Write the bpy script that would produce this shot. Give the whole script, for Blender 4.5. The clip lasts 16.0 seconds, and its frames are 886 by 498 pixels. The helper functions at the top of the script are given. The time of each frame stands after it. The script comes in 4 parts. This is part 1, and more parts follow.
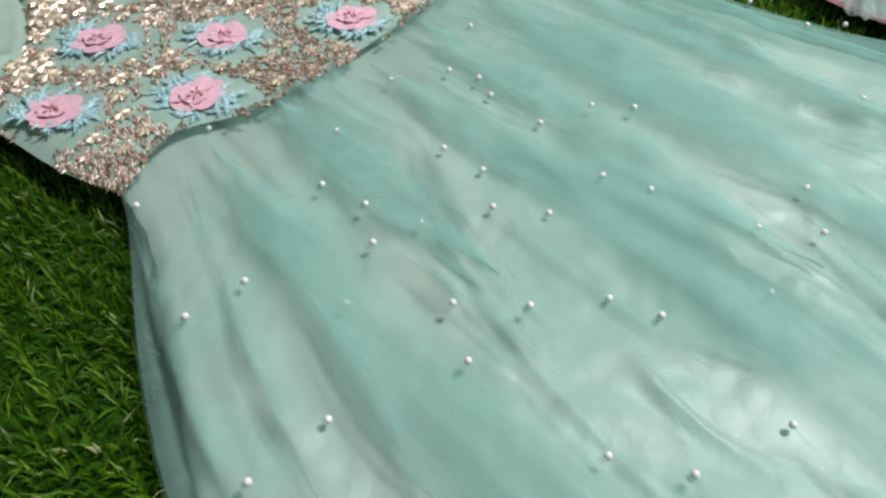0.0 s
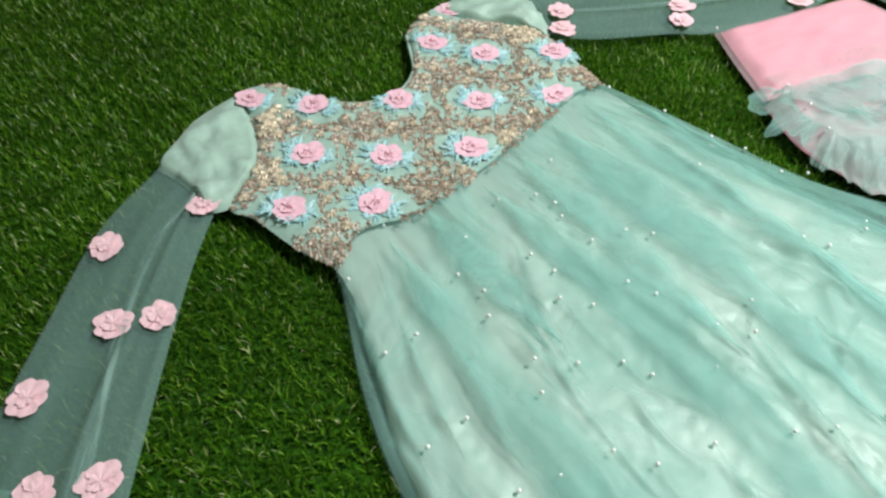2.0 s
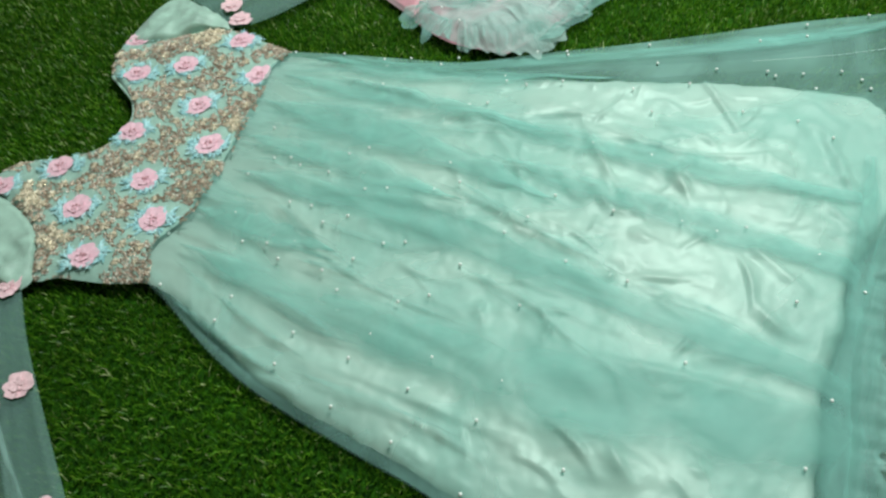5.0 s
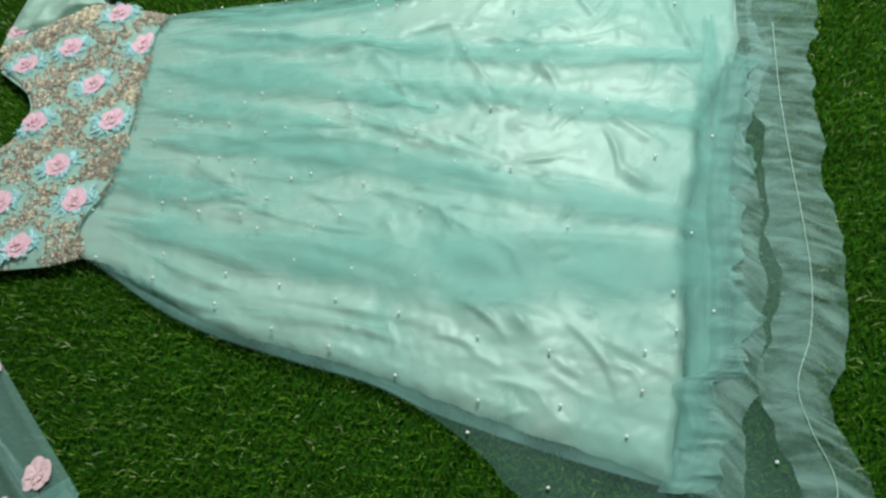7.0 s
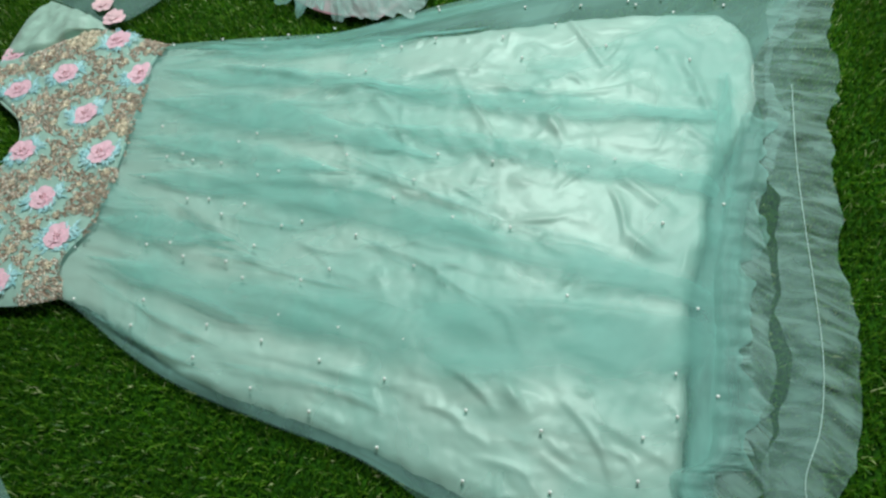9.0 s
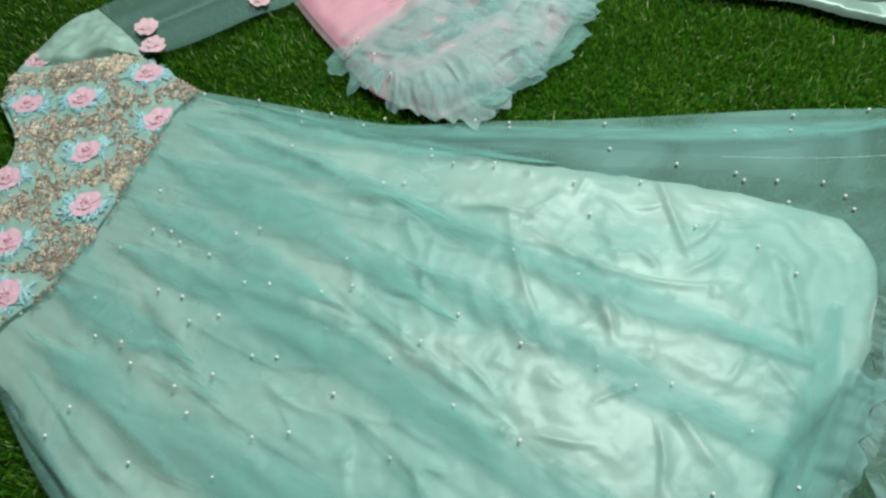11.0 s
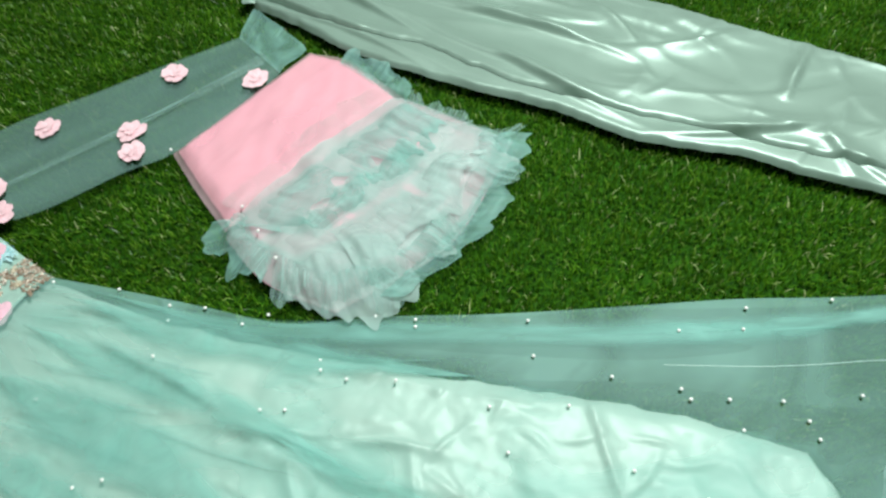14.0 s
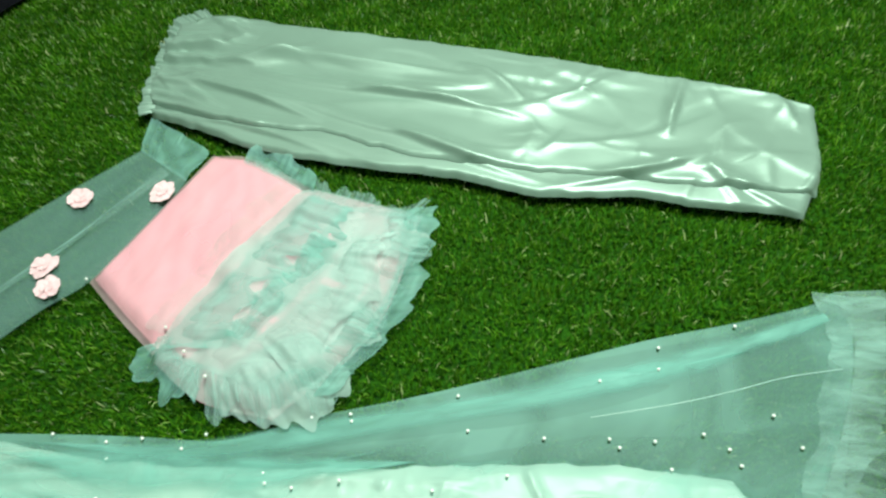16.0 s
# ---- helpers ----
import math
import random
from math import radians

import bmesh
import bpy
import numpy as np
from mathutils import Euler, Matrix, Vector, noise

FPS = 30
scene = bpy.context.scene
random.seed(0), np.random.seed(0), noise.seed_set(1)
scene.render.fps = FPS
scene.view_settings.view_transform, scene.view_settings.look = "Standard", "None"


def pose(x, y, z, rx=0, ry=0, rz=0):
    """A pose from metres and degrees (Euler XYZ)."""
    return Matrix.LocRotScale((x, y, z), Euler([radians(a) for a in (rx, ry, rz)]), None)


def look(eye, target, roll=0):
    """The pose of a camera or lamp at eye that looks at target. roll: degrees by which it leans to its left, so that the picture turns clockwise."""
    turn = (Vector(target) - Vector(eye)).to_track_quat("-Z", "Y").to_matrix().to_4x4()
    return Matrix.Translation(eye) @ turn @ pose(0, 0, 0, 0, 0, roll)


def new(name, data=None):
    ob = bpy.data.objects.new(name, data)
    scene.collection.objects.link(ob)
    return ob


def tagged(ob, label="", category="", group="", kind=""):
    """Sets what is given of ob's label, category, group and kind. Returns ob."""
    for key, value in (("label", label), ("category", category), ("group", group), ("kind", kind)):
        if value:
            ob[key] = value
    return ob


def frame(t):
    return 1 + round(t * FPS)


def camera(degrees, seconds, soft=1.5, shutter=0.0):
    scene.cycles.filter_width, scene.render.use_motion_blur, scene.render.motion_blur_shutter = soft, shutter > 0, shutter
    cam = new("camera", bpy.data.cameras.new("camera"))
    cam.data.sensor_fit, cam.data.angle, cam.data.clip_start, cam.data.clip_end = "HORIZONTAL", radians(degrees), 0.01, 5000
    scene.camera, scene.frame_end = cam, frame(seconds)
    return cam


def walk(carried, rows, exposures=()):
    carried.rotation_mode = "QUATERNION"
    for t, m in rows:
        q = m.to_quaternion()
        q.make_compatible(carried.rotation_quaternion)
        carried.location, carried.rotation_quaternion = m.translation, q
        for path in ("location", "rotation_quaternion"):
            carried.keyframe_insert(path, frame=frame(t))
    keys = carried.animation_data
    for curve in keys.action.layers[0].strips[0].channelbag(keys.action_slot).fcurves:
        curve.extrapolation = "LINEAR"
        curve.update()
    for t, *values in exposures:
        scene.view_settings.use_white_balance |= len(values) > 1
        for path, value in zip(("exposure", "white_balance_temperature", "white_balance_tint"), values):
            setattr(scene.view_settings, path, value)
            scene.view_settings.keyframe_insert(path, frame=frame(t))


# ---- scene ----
cam = camera(65.8, 16.0, soft=2.5)
PATH = [
    (0, (0.403, -0.187, 0.298), (-0.48, 0.793, -1.206), -1.2),
    (0.5, (0.415, -0.204, 0.419), (-0.408, 0.719, -1.153), -2.8),
    (1, (0.402, -0.239, 0.489), (-0.374, 0.657, -1.122), -1.6),
    (1.5, (0.424, -0.282, 0.535), (-0.439, 0.594, -1.042), -0.3),
    (2, (0.447, -0.307, 0.571), (-0.489, 0.552, -0.974), -1.2),
    (2.5, (0.475, -0.325, 0.606), (-0.461, 0.524, -0.945), -1.9),
    (3, (0.508, -0.358, 0.628), (-0.424, 0.464, -0.939), -3.3),
    (3.5, (0.541, -0.401, 0.659), (-0.362, 0.467, -0.9), -5.5),
    (4, (0.563, -0.414, 0.687), (-0.222, 0.552, -0.879), -6.1),
    (4.5, (0.581, -0.414, 0.697), (-0.03, 0.602, -0.914), -7.4),
    (5, (0.598, -0.403, 0.707), (0.131, 0.642, -0.933), -8.8),
    (5.2, (0.611, -0.401, 0.715), (0.161, 0.637, -0.935), -10.8),
    (7.5, (0.691, -0.464, 0.77), (0.372, 0.411, -0.999), -17.1),
    (8, (0.693, -0.45, 0.77), (0.369, 0.448, -0.987), -16.8),
    (8.2, (0.693, -0.438, 0.769), (0.372, 0.462, -0.987), -16.6),
    (10.3, (0.686, -0.235, 0.713), (0.219, 0.685, -1.0), -11.6),
    (10.5, (0.684, -0.205, 0.705), (0.189, 0.704, -1.006), -11.9),
    (11, (0.668, -0.137, 0.691), (0.172, 0.782, -1.015), -7.6),
    (11.5, (0.67, -0.085, 0.674), (0.148, 0.831, -1.025), -6.3),
    (12, (0.673, -0.041, 0.681), (0.037, 0.84, -0.998), -6.3),
    (12.5, (0.662, 0.01, 0.682), (0.003, 0.912, -0.977), -7.1),
    (13, (0.663, 0.045, 0.676), (0.051, 0.986, -0.979), -5.0),
    (13.5, (0.656, 0.097, 0.676), (0.119, 1.054, -0.996), -4.4),
    (14, (0.649, 0.141, 0.68), (0.219, 1.137, -1.0), -4.7),
    (14.5, (0.661, 0.172, 0.691), (0.267, 1.201, -0.978), -5.3),
    (15, (0.668, 0.185, 0.709), (0.312, 1.252, -0.944), -5.8),
    (15.5, (0.683, 0.195, 0.729), (0.349, 1.278, -0.918), -6.7),
    (16, (0.687, 0.203, 0.744), (0.37, 1.272, -0.917), -8.5),
]
walk(cam, [(t, look(eye, target, roll)) for t, eye, target, roll in PATH], [(0.0, -0.24, 6450, 20), (2.0, 0.03, 6450, 11), (3.5, 0.08, 6450, 2), (4.5, -0.20, 6300, 0), (8.0, -0.27, 6150, 0), (10.5, -0.42, 6100, 2), (11.5, -0.42, 6150, 2), (12.5, -0.25, 6200, 3), (13.5, -0.12, 6250, 5), (15.0, 0.05, 6400, -4), (16.0, 0.1, 6500, -13)])

# ---- light: one soft lamp over the clothes, in a closed white room ----
world = bpy.data.worlds.new("world")
scene.world = world
world.use_nodes = True
world.node_tree.nodes["Background"].inputs[0].default_value = (0.75, 0.85, 1.0, 1)
world.node_tree.nodes["Background"].inputs[1].default_value = 0.05


def area_lamp(name, eye, target, size_x, size_y, watts, colour):
    data = bpy.data.lights.new(name, "AREA")
    data.shape, data.size, data.size_y, data.energy, data.color = "RECTANGLE", size_x, size_y, watts, colour
    ob = new(name, data)
    ob.matrix_world = look(eye, target)
    return ob


area_lamp("ceiling_lamp", (0.85, 1.10, 2.00), (0.55, 0.25, 0.0), 0.55, 0.40, 72.0, (1.0, 1.0, 0.97))


# ---- materials ----
def material(name, base, rough=0.6, metal=0.0, vary=0.15, scale=30.0, bump=0.0, bump_scale=200.0, sheen=0.0, second=None, spec=0.5):
    m = bpy.data.materials.new(name)
    m.use_nodes = True
    nt = m.node_tree
    p = nt.nodes["Principled BSDF"]
    p.inputs["Roughness"].default_value, p.inputs["Metallic"].default_value = rough, metal
    p.inputs["Sheen Weight"].default_value = sheen
    p.inputs["Specular IOR Level"].default_value = spec
    co = nt.nodes.new("ShaderNodeTexCoord")
    n1 = nt.nodes.new("ShaderNodeTexNoise")
    n1.inputs["Scale"].default_value, n1.inputs["Detail"].default_value = scale, 5
    nt.links.new(co.outputs["Object"], n1.inputs["Vector"])
    ramp = nt.nodes.new("ShaderNodeValToRGB")
    b = second or tuple(c * (1 - vary) for c in base)
    a = base if second else tuple(min(1, c * (1 + vary)) for c in base)
    ramp.color_ramp.elements[0].position, ramp.color_ramp.elements[1].position = 0.32, 0.68
    ramp.color_ramp.elements[0].color, ramp.color_ramp.elements[1].color = (*b, 1), (*a, 1)
    nt.links.new(n1.outputs["Fac"], ramp.inputs["Fac"])
    nt.links.new(ramp.outputs["Color"], p.inputs["Base Color"])
    if bump:
        n2 = nt.nodes.new("ShaderNodeTexNoise")
        n2.inputs["Scale"].default_value, n2.inputs["Detail"].default_value = bump_scale, 3
        nt.links.new(co.outputs["Object"], n2.inputs["Vector"])
        bp = nt.nodes.new("ShaderNodeBump")
        bp.inputs["Strength"].default_value, bp.inputs["Distance"].default_value = bump, 0.002
        nt.links.new(n2.outputs["Fac"], bp.inputs["Height"])
        nt.links.new(bp.outputs["Normal"], p.inputs["Normal"])
    return m


def net_material(name, base, low, high, across=26.0, along=1.6, fine=0.5, edge=0.0, span=(0.34, 0.68)):
    """Sheer tulle: part of the light goes straight through; gathered strands are denser."""
    m = bpy.data.materials.new(name)
    m.use_nodes = True
    nt = m.node_tree
    p, out = nt.nodes["Principled BSDF"], nt.nodes["Material Output"]
    p.inputs["Roughness"].default_value = 0.55
    p.inputs["Sheen Weight"].default_value = 0.3
    p.inputs["Specular IOR Level"].default_value = 0.35
    uv = nt.nodes.new("ShaderNodeUVMap")
    mp = nt.nodes.new("ShaderNodeMapping")
    mp.inputs["Scale"].default_value = (across, along, 1)
    nt.links.new(uv.outputs["UV"], mp.inputs["Vector"])
    n1 = nt.nodes.new("ShaderNodeTexNoise")
    n1.inputs["Scale"].default_value, n1.inputs["Detail"].default_value, n1.inputs["Roughness"].default_value = 1.0, 4, fine
    n1.inputs["Distortion"].default_value = 0.6
    nt.links.new(mp.outputs["Vector"], n1.inputs["Vector"])
    rng = nt.nodes.new("ShaderNodeMapRange")
    rng.inputs["From Min"].default_value, rng.inputs["From Max"].default_value = span
    rng.inputs["To Min"].default_value, rng.inputs["To Max"].default_value = low, high
    nt.links.new(n1.outputs["Fac"], rng.inputs["Value"])
    ramp = nt.nodes.new("ShaderNodeValToRGB")
    ramp.color_ramp.elements[0].color = (*[c * 0.88 for c in base], 1)
    ramp.color_ramp.elements[1].color = (*[min(1, c * 1.1) for c in base], 1)
    nt.links.new(n1.outputs["Fac"], ramp.inputs["Fac"])
    nt.links.new(ramp.outputs["Color"], p.inputs["Base Color"])
    trans = nt.nodes.new("ShaderNodeBsdfTranslucent")
    nt.links.new(ramp.outputs["Color"], trans.inputs["Color"])
    body = nt.nodes.new("ShaderNodeMixShader")
    body.inputs[0].default_value = 0.25
    nt.links.new(p.outputs[0], body.inputs[1])
    nt.links.new(trans.outputs[0], body.inputs[2])
    clear = nt.nodes.new("ShaderNodeBsdfTransparent")
    mix = nt.nodes.new("ShaderNodeMixShader")
    if edge:
        # a fold thins out towards its two sides
        sep = nt.nodes.new("ShaderNodeSeparateXYZ")
        nt.links.new(uv.outputs["UV"], sep.inputs[0])
        inv = nt.nodes.new("ShaderNodeMath")
        inv.operation = "SUBTRACT"
        inv.inputs[0].default_value = 1.0
        nt.links.new(sep.outputs["X"], inv.inputs[1])
        low_side = nt.nodes.new("ShaderNodeMath")
        low_side.operation = "MINIMUM"
        nt.links.new(sep.outputs["X"], low_side.inputs[0])
        nt.links.new(inv.outputs[0], low_side.inputs[1])
        fade = nt.nodes.new("ShaderNodeMapRange")
        fade.interpolation_type = "SMOOTHSTEP"
        fade.inputs["From Max"].default_value = edge
        nt.links.new(low_side.outputs[0], fade.inputs["Value"])
        both = nt.nodes.new("ShaderNodeMath")
        both.operation = "MULTIPLY"
        nt.links.new(rng.outputs["Result"], both.inputs[0])
        nt.links.new(fade.outputs["Result"], both.inputs[1])
        nt.links.new(both.outputs[0], mix.inputs[0])
    else:
        nt.links.new(rng.outputs["Result"], mix.inputs[0])
    nt.links.new(clear.outputs[0], mix.inputs[1])
    nt.links.new(body.outputs[0], mix.inputs[2])
    nt.links.new(mix.outputs[0], out.inputs["Surface"])
    return m


def island_material(name, colours, rough, metal=0.0, spec=0.5, patchy=0.0):
    m = bpy.data.materials.new(name)
    m.use_nodes = True
    nt = m.node_tree
    p = nt.nodes["Principled BSDF"]
    p.inputs["Roughness"].default_value, p.inputs["Metallic"].default_value = rough, metal
    p.inputs["Specular IOR Level"].default_value = spec
    geo = nt.nodes.new("ShaderNodeNewGeometry")
    ramp = nt.nodes.new("ShaderNodeValToRGB")
    while len(ramp.color_ramp.elements) < len(colours):
        ramp.color_ramp.elements.new(0.5)
    for n, (at, c) in enumerate(colours):
        ramp.color_ramp.elements[n].position, ramp.color_ramp.elements[n].color = at, (*c, 1)
    nt.links.new(geo.outputs["Random Per Island"], ramp.inputs["Fac"])
    if not patchy:
        nt.links.new(ramp.outputs["Color"], p.inputs["Base Color"])
        return m
    co = nt.nodes.new("ShaderNodeTexCoord")
    n1 = nt.nodes.new("ShaderNodeTexNoise")
    n1.inputs["Scale"].default_value, n1.inputs["Detail"].default_value = patchy, 4
    nt.links.new(co.outputs["Object"], n1.inputs["Vector"])
    rng = nt.nodes.new("ShaderNodeMapRange")
    rng.inputs["From Min"].default_value, rng.inputs["From Max"].default_value = 0.3, 0.7
    rng.inputs["To Min"].default_value, rng.inputs["To Max"].default_value = 0.70, 1.15
    nt.links.new(n1.outputs["Fac"], rng.inputs["Value"])
    mul = nt.nodes.new("ShaderNodeVectorMath")
    mul.operation = "SCALE"
    nt.links.new(ramp.outputs["Color"], mul.inputs[0])
    nt.links.new(rng.outputs["Result"], mul.inputs["Scale"])
    nt.links.new(mul.outputs[0], p.inputs["Base Color"])
    thin = nt.nodes.new("ShaderNodeBsdfTranslucent")
    nt.links.new(mul.outputs[0], thin.inputs["Color"])
    mix = nt.nodes.new("ShaderNodeMixShader")
    mix.inputs[0].default_value = 0.42
    nt.links.new(p.outputs[0], mix.inputs[1])
    nt.links.new(thin.outputs[0], mix.inputs[2])
    nt.links.new(mix.outputs[0], nt.nodes["Material Output"].inputs["Surface"])
    return m


M_SATIN = material("mint_satin", (0.495, 0.63, 0.555), 0.46, 0.07, vary=0.06, scale=12, bump=0.2, bump_scale=260, sheen=0.1)
M_TROUSER = material("grey_mint_satin", (0.265, 0.385, 0.32), 0.42, 0.28, vary=0.05, scale=10, bump=0.08, bump_scale=900, sheen=0.1, spec=0.8)
M_CAP = material("mint_crepe", (0.38, 0.56, 0.47), 0.5, vary=0.16, scale=40, bump=0.3, bump_scale=500, sheen=0.2)
M_BODICE = material("mint_net_on_lining", (0.36, 0.55, 0.47), 0.55, vary=0.12, scale=60, bump=0.4, bump_scale=900, sheen=0.2)
M_NET = net_material("mint_tulle", (0.36, 0.67, 0.60), 0.22, 0.52, 5, 5.0, 0.5, span=(0.40, 0.60))
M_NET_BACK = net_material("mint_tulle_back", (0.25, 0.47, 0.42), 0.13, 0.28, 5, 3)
M_FOLD = net_material("mint_tulle_fold", (0.31, 0.65, 0.575), 0.34, 0.72, 1.3, 7, 0.45, 0.36)
M_GATHER = net_material("mint_tulle_gather", (0.28, 0.59, 0.52), 0.14, 0.52, 0.8, 4, 0.4, 0.48)
M_RUFFLE = net_material("mint_tulle_ruffle", (0.44, 0.70, 0.64), 0.10, 0.52, 60, 0.6, 0.55)
M_SLEEVE = net_material("mint_tulle_sleeve", (0.27, 0.47, 0.42), 0.26, 0.38, 4, 1.0)
M_SLEEVE_FOLD = net_material("mint_tulle_sleeve_fold", (0.36, 0.58, 0.53), 0.12, 0.60, 2, 5, 0.5, 0.25)
M_CUFF = net_material("mint_tulle_cuff", (0.34, 0.65, 0.58), 0.34, 0.60, 4, 2.0, 0.4)
M_PINK = material("pink_fabric", (0.80, 0.38, 0.47), 0.6, vary=0.05, scale=18, bump=0.2, bump_scale=400, sheen=0.2)
M_PINKNET = net_material("pink_tulle", (0.56, 0.76, 0.71), 0.34, 0.60, 3, 2.5, 0.4)
M_PETAL = material("pink_organza", (0.90, 0.57, 0.67), 0.6, vary=0.10, scale=160, bump=0.3, bump_scale=600, sheen=0.2)
M_PETAL_PALE = material("pale_pink_organza", (0.92, 0.62, 0.67), 0.6, vary=0.10, scale=120, bump=0.3, bump_scale=600, sheen=0.2)
M_HEART = material("rosy_brown_thread", (0.58, 0.26, 0.30), 0.5, vary=0.4, scale=500)
M_AQUA = island_material("aqua_thread", [(0.0, (0.30, 0.62, 0.66)), (0.5, (0.45, 0.76, 0.79)), (1.0, (0.62, 0.86, 0.88))], 0.45)
M_GOLD = island_material("antique_gold_beads", [(0.0, (0.25, 0.16, 0.11)), (0.40, (0.45, 0.33, 0.25)), (0.70, (0.66, 0.53, 0.41)), (0.86, (0.94, 0.85, 0.72)), (1.0, (1.0, 0.98, 0.93))], 0.3, 0.2)
M_BRIGHT_GOLD = island_material("pale_gold_sequins", [(0.0, (0.52, 0.39, 0.25)), (0.5, (0.88, 0.76, 0.56)), (1.0, (1.0, 0.97, 0.88))], 0.25, 0.35)
M_PEARL = material("pearl", (0.95, 0.96, 0.93), 0.25, vary=0.03, scale=300, sheen=0.4, spec=0.9)
M_PIPING = material("pale_thread", (0.50, 0.70, 0.64), 0.5, vary=0.1, scale=300)
M_SOIL = material("turf_backing", (0.034, 0.120, 0.005), 0.9, vary=0.4, scale=180, bump=1.0, bump_scale=350, second=(0.004, 0.022, 0.002), spec=0.1)
M_GRASS = island_material("plastic_grass", [(0.0, (0.045, 0.150, 0.004)), (0.40, (0.082, 0.240, 0.006)), (0.75, (0.135, 0.335, 0.012)), (0.94, (0.26, 0.47, 0.04)), (1.0, (0.80, 0.84, 0.45))], 0.42, 0.0, 0.6, 11.0)
M_WALL = material("white_wall_paint", (0.62, 0.64, 0.60), 0.8, vary=0.04, scale=3, bump=0.1, bump_scale=120)
M_DARK = material("black_cotton", (0.005, 0.005, 0.007), 0.95, vary=0.3, scale=60, bump=0.3, bump_scale=500, spec=0.05)


# ---- mesh helpers ----
def spline(points, n):
    """n points at even arc steps along a smooth curve through the given ones."""
    p = np.array(points, float)
    if len(p) == 2:
        return p[0] + np.linspace(0, 1, n)[:, None] * (p[1] - p[0])
    q = np.vstack([2 * p[0] - p[1], p, 2 * p[-1] - p[-2]])
    fine = []
    for i in range(len(p) - 1):
        a, b, c, d = q[i:i + 4]
        t = np.linspace(0, 1, 24, endpoint=False)[:, None]
        fine.append(0.5 * (2 * b + (c - a) * t + (2 * a - 5 * b + 4 * c - d) * t * t + (3 * b - a - 3 * c + d) * t ** 3))
    fine = np.vstack(fine + [p[-1:]])
    s = np.r_[0, np.cumsum(np.linalg.norm(np.diff(fine, axis=0), axis=1))]
    at = np.linspace(0, s[-1], n)
    return np.stack([np.interp(at, s, fine[:, k]) for k in range(p.shape[1])], 1)


def patch(first, last, low, high, nu, nv):
    """A plan patch: first and last run across (u), low and high along (v); all four meet at the corners. Gives (nv, nu, 2)."""
    c0, c1, d0, d1 = spline(first, nu), spline(last, nu), spline(low, nv), spline(high, nv)
    u, v = np.linspace(0, 1, nu)[None, :, None], np.linspace(0, 1, nv)[:, None, None]
    return ((1 - v) * c0[None] + v * c1[None] + (1 - u) * d0[:, None] + u * d1[:, None]
            - ((1 - u) * (1 - v) * c0[0] + u * (1 - v) * c0[-1] + (1 - u) * v * c1[0] + u * v * c1[-1]))


def grid_mesh(name, xyz):
    """A smooth sheet over a (nv, nu, 3) grid, with its u and v as the map."""
    nv, nu = xyz.shape[:2]
    i = np.arange(nv * nu).reshape(nv, nu)
    quads = np.stack([i[:-1, :-1], i[:-1, 1:], i[1:, 1:], i[1:, :-1]], -1).reshape(-1, 4)
    me = bpy.data.meshes.new(name)
    me.from_pydata(xyz.reshape(-1, 3).tolist(), [], quads.tolist())
    uv = np.stack(np.broadcast_arrays(np.linspace(0, 1, nu)[None, :], np.linspace(0, 1, nv)[:, None]), -1).reshape(-1, 2)
    layer = me.uv_layers.new(name="UVMap")
    layer.data.foreach_set("uv", uv[quads.reshape(-1)].astype(np.float32).ravel())
    me.polygons.foreach_set("use_smooth", np.ones(len(quads), bool))
    return me


def n3(x, y, z=0.0):
    return noise.noise(Vector((x, y, z)))


def field(f, *arrays):
    """Applies a scalar function point by point."""
    return np.vectorize(f, otypes=[float])(*arrays)


def smooth(a, b, x):
    t = np.clip((x - a) / (b - a), 0, 1)
    return t * t * (3 - 2 * t)


def rim(nu, nv, wide_u, wide_v0, wide_v1):
    """1 inside a sheet, falling to 0 at its edges."""
    u, v = np.linspace(0, 1, nu)[None, :], np.linspace(0, 1, nv)[:, None]
    r = smooth(0, wide_u, np.minimum(u, 1 - u)) * np.ones((nv, 1))
    if wide_v0:
        r = r * smooth(0, wide_v0, v)
    if wide_v1:
        r = r * smooth(0, wide_v1, 1 - v)
    return np.sqrt(r)


def creases(xy, count, seed, where, aim, spread, long, wide, high, sense=0.0):
    """Heights of straight, tapering folds, steep on one side. where(r) gives a place, aim(x, y) the run of the cloth there."""
    r = random.Random(seed)
    out = np.zeros(xy.shape[:2])
    for _ in range(count):
        cx, cy = where(r)
        a = aim(cx, cy) + r.gauss(0, spread)
        ln, w, h = r.uniform(*long) / 2, r.uniform(*wide), r.uniform(*high)
        bend = r.uniform(-0.25, 0.25)
        dx, dy = xy[..., 0] - cx, xy[..., 1] - cy
        t = (dx * math.cos(a) + dy * math.sin(a)) / ln
        d = -dx * math.sin(a) + dy * math.cos(a) - bend * ln * (t * t - 0.3)
        side = r.choice((-1, 1)) if r.random() > sense else 1
        d = d * side
        f = np.where(d > 0, np.exp(-(d / w) ** 2), np.exp(-(d / (w * 3.2)) ** 2))
        out = out + h * f * np.clip(1 - np.abs(t) ** 1.5, 0, 1) * (1 - 0.35 * t)
    return out


def fold_lines(xy, lines, wide, high, seed):
    """Heights of single folds between two plan points each, steep on one side."""
    out = np.zeros(xy.shape[:2])
    for n, (x0, y0, x1, y1) in enumerate(lines):
        out = out + creases(xy, 1, seed + n, lambda r: ((x0 + x1) / 2, (y0 + y1) / 2), lambda x, y: math.atan2(y1 - y0, x1 - x0), 0.0,
                            (1.15 * math.hypot(x1 - x0, y1 - y0),) * 2, wide, high)
    return out


